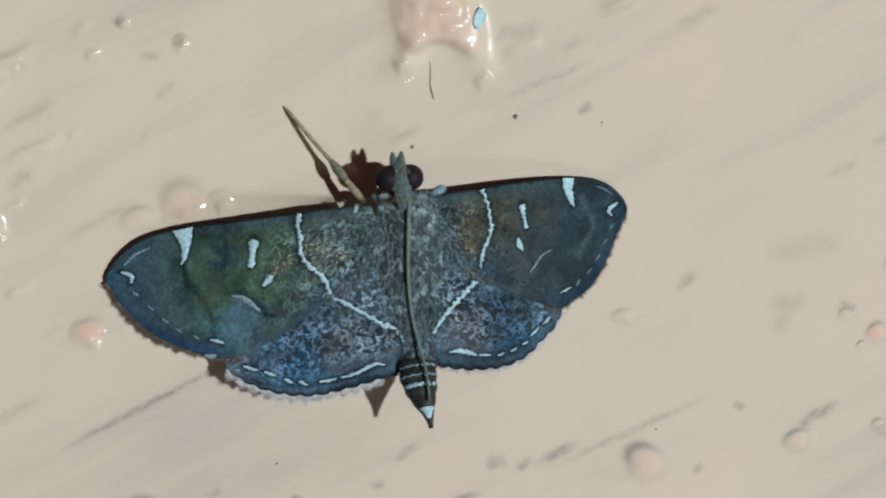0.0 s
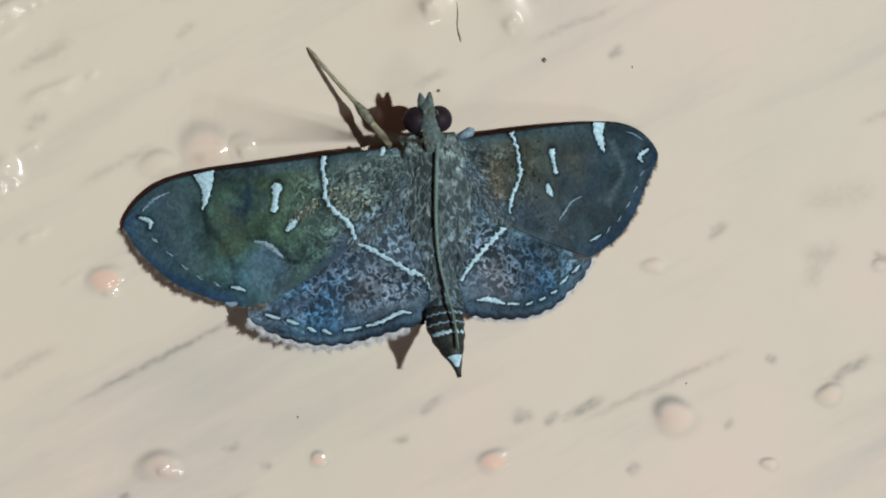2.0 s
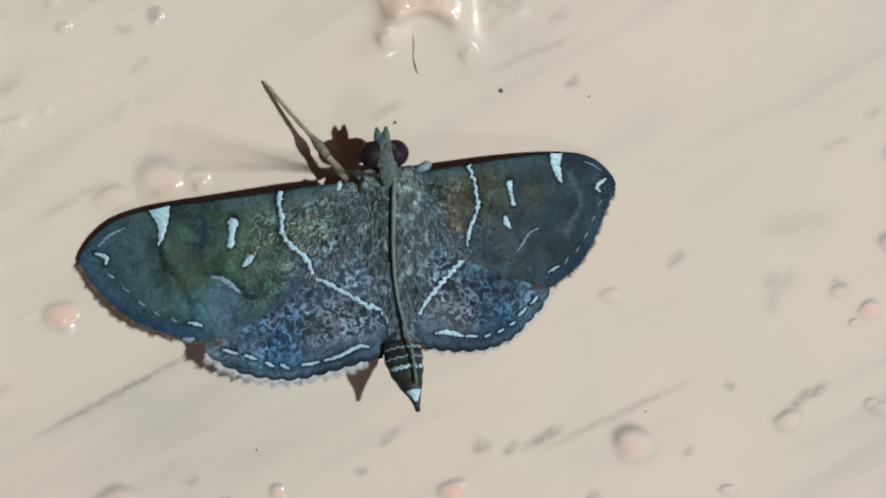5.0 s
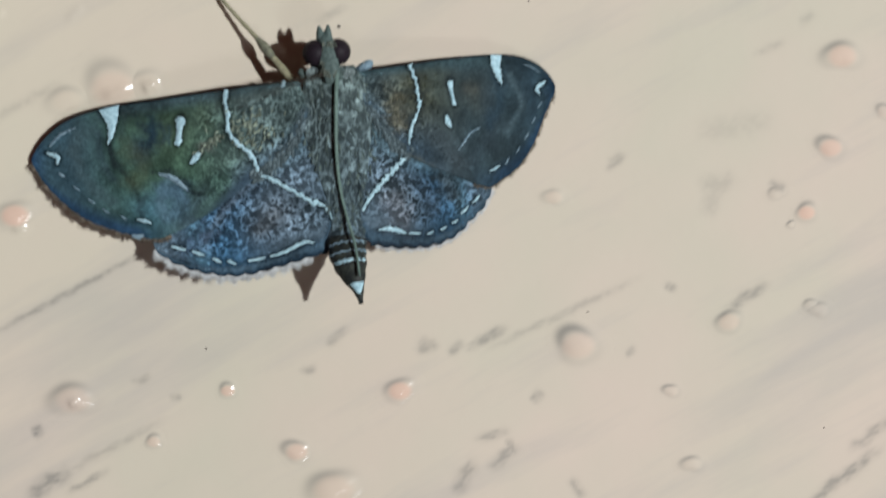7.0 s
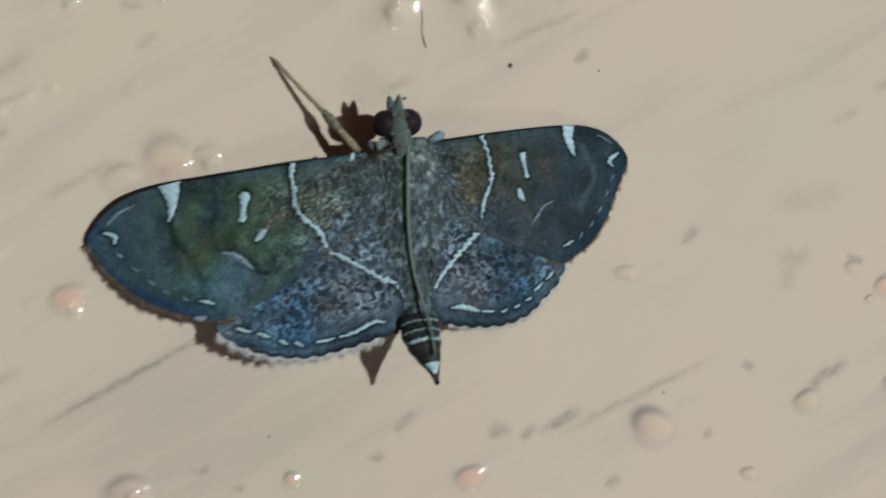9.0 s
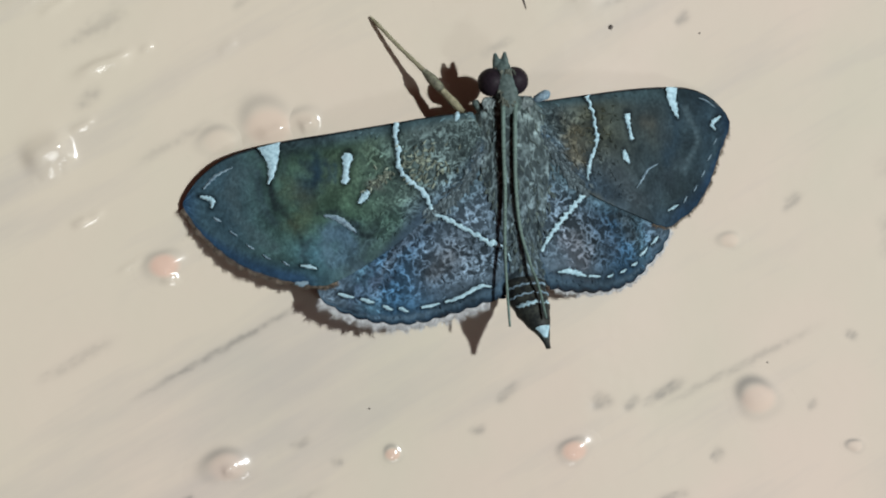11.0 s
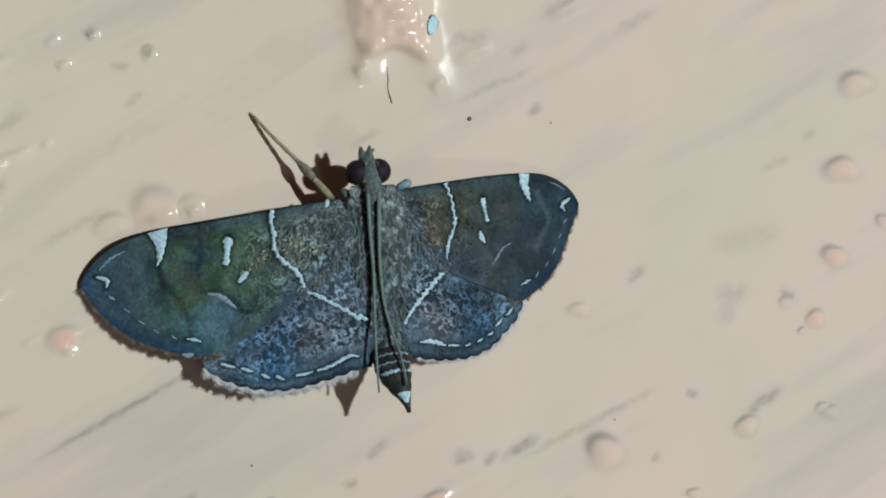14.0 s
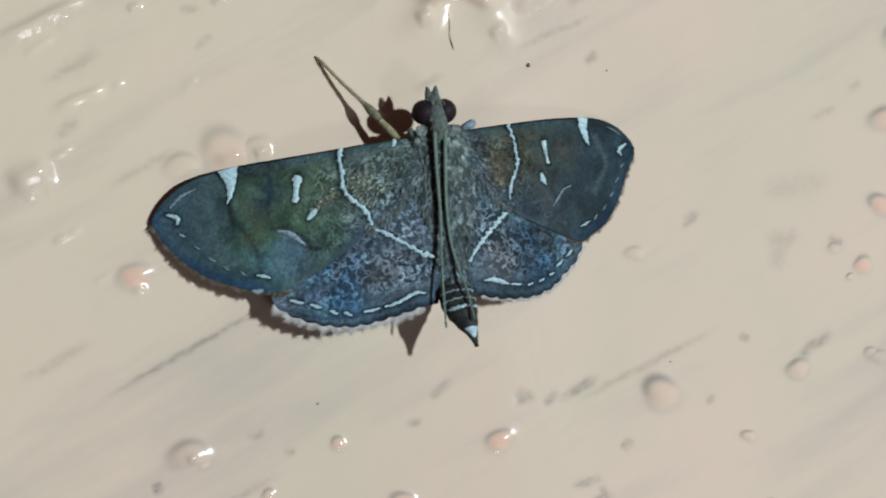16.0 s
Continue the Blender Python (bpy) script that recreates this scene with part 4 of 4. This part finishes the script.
    for w, p, _, colour in (lf, rf, lh, rh):
        for points, wide, tone, strength in smudges[w.name]:
            c = spline(points, 14)
            gap = np.linalg.norm(p[:, :, None] - c[None, None], axis=-1).min(-1)
            gap = gap * (1 + 0.35 * lattice(p[..., 0] * 3, p[..., 1] * 3, 81)) + 0.3 * wide * lattice(p[..., 0] * 6, p[..., 1] * 6, 82)
            f = (strength * np.exp(-((gap / wide) ** 2)))[..., None]
            colour[:] = colour * (1 - f) + np.array(tone) * f
    # dark scales that edge the white marks
    for w, p, _, colour in (lf, rf, lh, rh):
        shade = np.ones(p.shape[:2])
        for name, c, half in MARKS:
            if name == w.name:
                gap = np.linalg.norm(p[:, :, None] - c[None, None, ::2], axis=-1) - half[None, None, ::2]
                shade = np.minimum(shade, 1 - 0.72 * np.exp(-((gap.min(-1).clip(0) / 0.12) ** 2)))
        colour *= shade[..., None]
        flat = np.c_[colour.reshape(-1, 3), np.ones(shade.size)]
        w.data.attributes["hue"].data.foreach_set("color", np.vstack([flat, flat]).ravel())
    # fringes on the rear margins
    fringe(lf[0], lf[1][116::2, -1], fore, 0.36, CILIA, seed=3, per=11)
    fringe(rf[0], rf[1][112::2, -1], fore, 0.27, CILIA, seed=4, per=6)
    fringe(lh[0], lh[1][44::2, -1], hind, 0.5, PALE_CILIA, seed=5, per=22, drop=0.08)
    fringe(rh[0], rh[1][32::2, -1], hind, 0.28, PALE_CILIA, seed=6, per=8, drop=0.08)
    # scales
    dress(*lf, "left", 500, 31, (0.0, 0.4), 0.24, (-0.5, -1))
    dress(*rf, "right", 450, 32, (0.0, 0.4), 0.24, (0.5, -1))
    dress(*lh, "left", 350, 33, (0.0, 0.8), 0.22, (-0.3, -1))
    dress(*rh, "right", 280, 34, (0.0, 0.8), 0.22, (0.3, -1))
    # long scales that blur the seam between fore and hind wing near the body
    for w, p, _, colour in (lf, rf):
        rng = np.random.RandomState(63)
        way = 1 if w is rf[0] else -1
        i = rng.randint(0, 54, 200)
        places = [(p[k, -1, 0] + rng.normal(0, 0.12), float(fore(p[k, -1, 0], p[k, -1, 1])) + 0.01, p[k, -1, 1] + rng.normal(0.1, 0.14)) for k in i]
        flakes("wing_scale", w, places, [(0.056, 0.078, 0.086)] * len(places), 0.36, 64, WING, (0.45 * way, -1), 0.008, 0.4, 0.0)
    # loose tan scales on the left forewing: a patch inside the white line and a trail out to the white spot
    rng = np.random.RandomState(77)
    spots = [(rng.normal(-2.75, 0.5), rng.normal(0.45, 0.45)) for _ in range(110)]
    spots += [(-4.2 - 0.85 * f + rng.normal(0, 0.1), 0.22 - 0.72 * f + rng.normal(0, 0.1)) for f in rng.uniform(0, 1, 46)]
    places = [(x, float(fore(x, z)) + 0.03, z) for x, z in spots]
    flakes("tan_scale", lf[0], places, [(0.118, 0.145, 0.115)] * len(places), 0.25, 91, WING, (-0.5, -1), 0.02, 0.7, 0.05)


wings()


def body():
    """Thorax, abdomen with white bands and a tail tuft, and the fur on them."""
    def ridge(q, a):
        """Place on the back: q from neck to waist, a from side to side."""
        z = 3.1 - 7.75 * q
        half = np.interp(q, [0, 0.1, 0.35, 0.7, 0.85, 1], [0.95, 1.4, 1.6, 0.95, 0.64, 0.74])
        middle = np.interp(z, [-5, 4], [1.42, 0.78])
        x = middle + half * a
        return x, roof(x) + np.interp(q, [0, 0.15, 0.4, 0.8, 1], [0.34, 0.36, 0.28, 0.22, 0.3]) * np.cos(a * math.pi / 2) ** 2, z

    n, m = 130, 70
    q, a = np.meshgrid(np.linspace(0, 1, n), np.linspace(-1, 1, m), indexing="ij")
    x, y, z = ridge(q, a)
    y = y + 0.016 * lattice(x * 4, z * 2, 41) - 0.05 * (np.abs(a) > 0.97)
    verts = np.vstack([np.stack([x, -y, z], -1).reshape(-1, 3), np.stack([x, -y + 0.7, z], -1).reshape(-1, 3)])
    faces, k = [], n * m
    for i in range(n - 1):
        for j in range(m - 1):
            f = (i * m + j, (i + 1) * m + j, (i + 1) * m + j + 1, i * m + j + 1)
            faces += [f, tuple(k + w for w in reversed(f))]
    rim = [i * m for i in range(n)] + [(n - 1) * m + j for j in range(1, m)] + [i * m + m - 1 for i in range(n - 2, -1, -1)] + [j for j in range(m - 2, 0, -1)]
    faces += [(p, k + p, k + r, r) for p, r in zip(rim, rim[1:] + rim[:1])]
    warp = (lattice(x * 2.2, z * 1.1, 42) * 0.4 + lattice(x * 5, z * 2.5, 43) * 0.5 + 0.4 * marble(x, z, 45))[..., None]
    tint = blend((0.066, 0.088, 0.082), (0.076, 0.114, 0.136), 0.1 + 0.8 * q) * (1 + 0.6 * warp)
    # shadow of the wing-root fold, painted as a dark line on the fur
    fold_shade = spline([(1.86, -0.30), (1.90, -1.90), (1.92, -3.55)], 40)
    gap = np.hypot(x[..., None] - fold_shade[:, 0], z[..., None] - fold_shade[:, 1]).min(-1)
    tint = tint * (1 - 0.8 * np.exp(-((gap / 0.1) ** 2)))[..., None]
    tint = np.clip(tint, 0.006, 1).reshape(-1, 3)
    thorax = part("thorax", mesh_of("thorax", verts, faces, FUR, hue=np.vstack([tint, tint]), marl=np.full(2 * len(tint), 0.85)), moth, "grey furry thorax")
    tail = [(1.32, -3.40), (1.30, -4.00), (1.30, -4.60), (1.33, -5.24), (1.49, -6.00), (1.69, -6.71), (1.80, -7.32)]
    line = spline([(a[0], -h, a[1]) for a, h in zip(tail, (2.0, 2.15, 2.4, 2.85, 3.45, 3.9, 4.2))], 40)
    at = np.linspace(0, 1, 40)
    radii = np.interp(at, [0, 0.16, 0.34, 0.48, 0.6, 0.7, 0.8, 0.88, 0.94, 1], [0.6, 0.8, 0.88, 0.82, 0.72, 0.57, 0.38, 0.22, 0.14, 0.1])
    radii = radii * (1 + 0.035 * np.sin(at * 44))
    verts, faces = tube(line, radii, 22, 0.7)
    abdomen = part("abdomen", mesh_of("abdomen", verts, faces, BELLY), moth, "dark banded tapering abdomen")

    def band(name, f0, f1, grow, half, mat):
        """A sleeve of white scales over the back of the abdomen."""
        n, m = 6, 17
        v, f = [], []
        for i in range(n):
            q = f0 + (f1 - f0) * i / (n - 1)
            c = np.array([np.interp(q, at, line[:, k]) for k in range(3)])
            d = line[-1] - line[0]
            d = d / np.linalg.norm(d)
            side = np.cross(d, (0, -1, 0))
            side /= np.linalg.norm(side)
            up = np.cross(side, d)
            r = np.interp(q, at, radii) + (grow if 0 < i < n - 1 else -0.03)
            for k in range(m):
                a = math.pi / 2 + (k / (m - 1) - 0.5) * 2 * half(i / (n - 1))
                v.append(c + r * (math.cos(a) * side + 0.7 * math.sin(a) * up) - d * (0.02 if name == "tail_patch" else 0.045) * math.sin(k * 2.3))
        for i in range(n - 1):
            for k in range(m - 1):
                f.append((i * m + k, i * m + k + 1, (i + 1) * m + k + 1, (i + 1) * m + k))
        scales = {"hue": [(0.06, 0.088, 0.105)] * len(v), "marl": [0.9] * len(v)} if mat is FUR else {}
        part(name, mesh_of(name, v, f, mat, **scales), abdomen)

    band("scale_collar", 0.02, 0.34, 0.03, lambda q: 1.5, FUR)
    band("white_band", 0.355, 0.375, 0.025, lambda q: 1.1, FAINT)
    band("white_band", 0.46, 0.475, 0.025, lambda q: 1.3, FAINT)
    band("white_band", 0.545, 0.59, 0.025, lambda q: 1.3 - 0.4 * q, WHITE)
    band("tail_patch", 0.785, 0.92, 0.03, lambda q: 1.05 - 0.8 * q, WHITE)
    # fur: long scales sweeping back over thorax and wing roots
    rng = np.random.RandomState(5)
    places, tints = [], []
    for _ in range(380):
        q, a = rng.uniform(0, 1), rng.uniform(-1.1, 1.1)
        x, y, z = ridge(q, min(max(a, -1), 1))
        x += 0.9 * (a - min(max(a, -1), 1))
        y = max(float(y), float(roof(x)) + 0.01) if abs(a) < 1 else float(roof(x))
        places.append((float(x), y, float(z)))
        tints.append(blend((0.064, 0.086, 0.078), (0.074, 0.112, 0.136), np.array(rng.uniform(0, 1) * (0.3 + 0.7 * q))))
    for cx, cz in ((-0.12, 2.95), (1.42, 2.92)):
        for _ in range(34):
            x, z = cx + rng.normal(0, 0.16), cz + rng.normal(0, 0.13)
            places.append((x, float(roof(x)) + 0.25, z))
            tints.append(np.array((0.13, 0.165, 0.165)))
    flakes("fur", thorax, places, tints, 0.34, 9, FUR, (0.08, -1), 0.004, 0.35, 0.01)
    return abdomen


abdomen = body()


def head():
    """Head with two eyes, a scaled crown and forked palps."""
    c = (0.6, 3.66)
    bm = bmesh.new()
    bmesh.ops.create_uvsphere(bm, u_segments=28, v_segments=18, radius=1)
    for v in bm.verts:
        v.co = Vector((v.co.x * 0.62, v.co.y * 0.72, v.co.z * 0.72))
    verts = [(c[0] + v.co.x, -2.75 + v.co.y, c[1] - 0.08 + v.co.z) for v in bm.verts]
    faces = [[v.index for v in f.verts] for f in bm.faces]
    bm.free()
    skull = part("head", mesh_of("head", verts, faces, HEAD), moth, "grey-green scaled head")
    for e in ((0.06, 3.69), (1.02, 3.73)):
        bm = bmesh.new()
        bmesh.ops.create_icosphere(bm, subdivisions=4, radius=0.6)
        verts = [(e[0] + v.co.x * 0.98, -2.8 + v.co.y, e[1] + v.co.z * 0.98) for v in bm.verts]
        faces = [[v.index for v in f.verts] for f in bm.faces]
        bm.free()
        part("eye", mesh_of("eye", verts, faces, EYE), skull, "dark brown compound eye")
    crown = [(0.84, 2.45), (0.72, 2.95), (0.62, 3.70), (0.50, 4.33), (0.46, 4.60)]
    line = spline([(a[0], -h, a[1]) for a, h in zip(crown, (3.0, 3.2, 3.25, 3.05, 2.9))], 20)
    part("crown_tuft", mesh_of("crown_tuft", *tube(line, np.interp(np.linspace(0, 1, 20), [0, 0.25, 0.6, 0.9, 1], [0.42, 0.4, 0.32, 0.3, 0.22]), 14, 0.45), HEAD), skull)
    for root, tip in (((0.30, 4.30), (0.20, 4.88)), ((0.58, 4.30), (0.62, 4.92))):
        line = spline([(root[0], -2.9, root[1]), ((root[0] + tip[0]) / 2, -2.95, (root[1] + tip[1]) / 2), (tip[0], -2.95, tip[1])], 10)
        part("palp", mesh_of("palp", *tube(line, np.interp(np.linspace(0, 1, 10), [0, 0.5, 1], [0.2, 0.17, 0.05]), 10), HEAD), skull)
    rng = np.random.RandomState(8)
    places = [(c[0] + rng.uniform(-0.25, 0.25), 3.3 + rng.uniform(0, 0.06), c[1] + rng.uniform(-0.8, 0.6)) for _ in range(160)]
    flakes("head_scale", skull, places, [(0.1, 0.115, 0.095)] * 160, 0.26, 12, FUR, (0.05, -1), -0.02, 0.4, 0.2)


head()


def legs():
    """A stretched foreleg and the bent knees that show at the wing roots."""
    pts = (-0.98, 2.50), (-1.75, 3.45), (-2.43, 4.32), (-3.43, 5.44), (-4.45, 6.68)
    hs = (1.9, 1.5, 1.1, 0.6, 0.1)
    p3 = [(a[0], -h, a[1]) for a, h in zip(pts, hs)]
    leg = part("leg", mesh_of("leg", *tube(spline(p3[:2], 10), np.interp(np.linspace(0, 1, 10), [0, 0.5, 1], [0.15, 0.18, 0.14]), 12), LEG), moth, "pale tan foreleg stretched onto wall")
    part("tibia", mesh_of("tibia", *tube(spline(p3[1:3], 12), np.interp(np.linspace(0, 1, 12), [0, 0.15, 0.6, 1], [0.12, 0.2, 0.23, 0.12]), 12), SHIN), leg)
    part("tarsus", mesh_of("tarsus", *tube(spline(p3[2:], 26), np.interp(np.linspace(0, 1, 26), [0, 0.5, 0.9, 1], [0.1, 0.085, 0.08, 0.05]) * (1 + 0.1 * np.sin(np.linspace(0, 31, 26))), 10), LEG), leg)
    for root, knee, mat in (
        ((1.95, 2.94), (2.56, 3.22), FAINT),
        ((-1.48, 2.08), (-1.33, 2.48), WHITE),
        ((-0.40, 2.60), (-0.62, 2.92), HEAD),
    ):
        line = spline([(root[0], -2.35, root[1]), ((root[0] + knee[0]) / 2, -2.55, (root[1] + knee[1]) / 2), (knee[0], -2.4, knee[1])], 10)
        part("leg", mesh_of("leg", *tube(line, np.interp(np.linspace(0, 1, 10), [0, 0.3, 0.8, 1], np.array([0.14, 0.2, 0.24, 0.14]) * (0.5 if mat is WHITE else 0.72 if mat is HEAD else 0.9)), 12), mat), moth)


legs()


def antenna(name, root, points, label):
    """A long thread of short joints, in the space of its root: olive scales above, dark below."""
    line = spline([(x - root[0], -(h - root[1]), z - root[2]) for x, h, z in points], 90)
    at = np.linspace(0, 1, 90)
    radii = np.interp(at, [0, 0.03, 0.3, 1], [0.13, 0.1, 0.09, 0.05]) * (1 + 0.12 * np.sin(at * 330))
    me = mesh_of(name, *tube(line, radii, 10), FEELER)
    me.materials.append(UNDERSIDE)
    for p in me.polygons:
        p.material_index = 1 if p.normal.y < -0.25 else 0
    ob = part(name, me, moth, label)
    ob.location = (root[0] * MM, -root[1] * MM, root[2] * MM)
    return ob


antenna("antenna", (0.94, 3.2, 2.85),
        [(a[0], h, a[1]) for a, h in zip([(0.94, 2.85), (0.88, 1.05), (0.89, -0.88), (1.05, -2.44), (1.35, -3.75), (1.62, -4.82), (1.75, -6.10)], (3.2, 3.16, 3.1, 3.02, 3.2, 3.6, 4.2))],
        "thin olive antenna laid back along body")
ROOT = (0.42, 3.2, 2.80)
left_antenna = antenna("antenna", (0, 0, 0), [(0.0, 0.0, 0.0), (0.05, -0.06, -1.83), (0.15, -0.12, -3.67), (0.15, -0.16, -5.50), (0.12, 0.0, -7.10), (0.15, 0.25, -9.20)],
                       "thin olive antenna that swings over wing")


def motions():
    """The swinging antenna: turn in the wall's plane, 0 along the body, 90 straight out over the left wing; its dark side shows until it comes to rest."""
    swing = [(0, 80), (0.1, 25), (0.2, 95), (0.3, 57), (0.4, 55), (0.5, 84), (0.6, 32), (0.7, 108), (0.8, 38), (0.9, 44),
             (1.0, 72), (1.1, 27), (1.2, 102), (1.3, 46), (1.4, 76), (1.5, 91), (1.6, 34), (1.7, 98), (1.8, 44), (1.9, 58),
             (2.0, 94), (2.1, 36), (2.2, 52), (2.3, 109), (2.4, 30), (2.5, 12), (2.6, 96), (2.7, 57), (2.8, 36), (2.9, 90),
             (3.0, 22), (3.1, 72), (3.2, 78), (3.3, 40), (3.4, 96), (3.5, 40), (3.6, 8), (3.7, 52), (3.8, 90), (3.9, 54),
             (4.0, 95), (4.1, 26), (4.2, 36)]
    cycle = [96, 56, 30, 84, 50, 92, 40]
    swing += [(4.3 + 0.1 * k, cycle[k % 7]) for k in range(20)]
    swing += [(6.3, 57), (6.4, 86), (6.5, 72), (6.6, 29), (6.7, 96), (6.8, 55), (6.9, 30), (7.0, 72), (7.1, 92), (7.2, 32), (7.3, 70),
              (7.4, 86), (7.5, 42), (7.6, 60), (7.7, 40), (7.8, 90), (7.9, 70), (8.0, 36), (8.1, 82), (8.2, 26), (8.3, 83), (8.4, 66),
              (8.5, 72), (8.6, 98), (8.7, 60), (8.8, 108), (8.9, 70), (9.0, 60), (9.1, 80), (9.2, 40), (9.4, 88), (9.6, 45), (9.8, 70),
              (10.0, 35), (10.3, 22), (10.7, 8), (11.2, 0), (16.0, 0)]
    rows, way = [], 1
    for t, a in swing:
        quick = 24 * way * min(max((a - 24) / 14, 0.08), 1) if t < 9.9 else 0
        way = -way
        for step in (-1, 0, 1) if quick and t > 0 else (0,):
            turn = a + quick * step
            roll = np.interp(t, [9.9, 11.2], [180, 0])
            lift = (5 + 2 * math.sin(radians(min(max(turn, 0), 100)))) * roll / 180
            rows.append((t + step / FPS, pose(ROOT[0] * MM, -ROOT[1] * MM, ROOT[2] * MM) @ pose(0, 0, 0, 0, turn, 0) @ pose(0, 0, 0, -lift, 0, roll)))
    walk(left_antenna, rows)


motions()
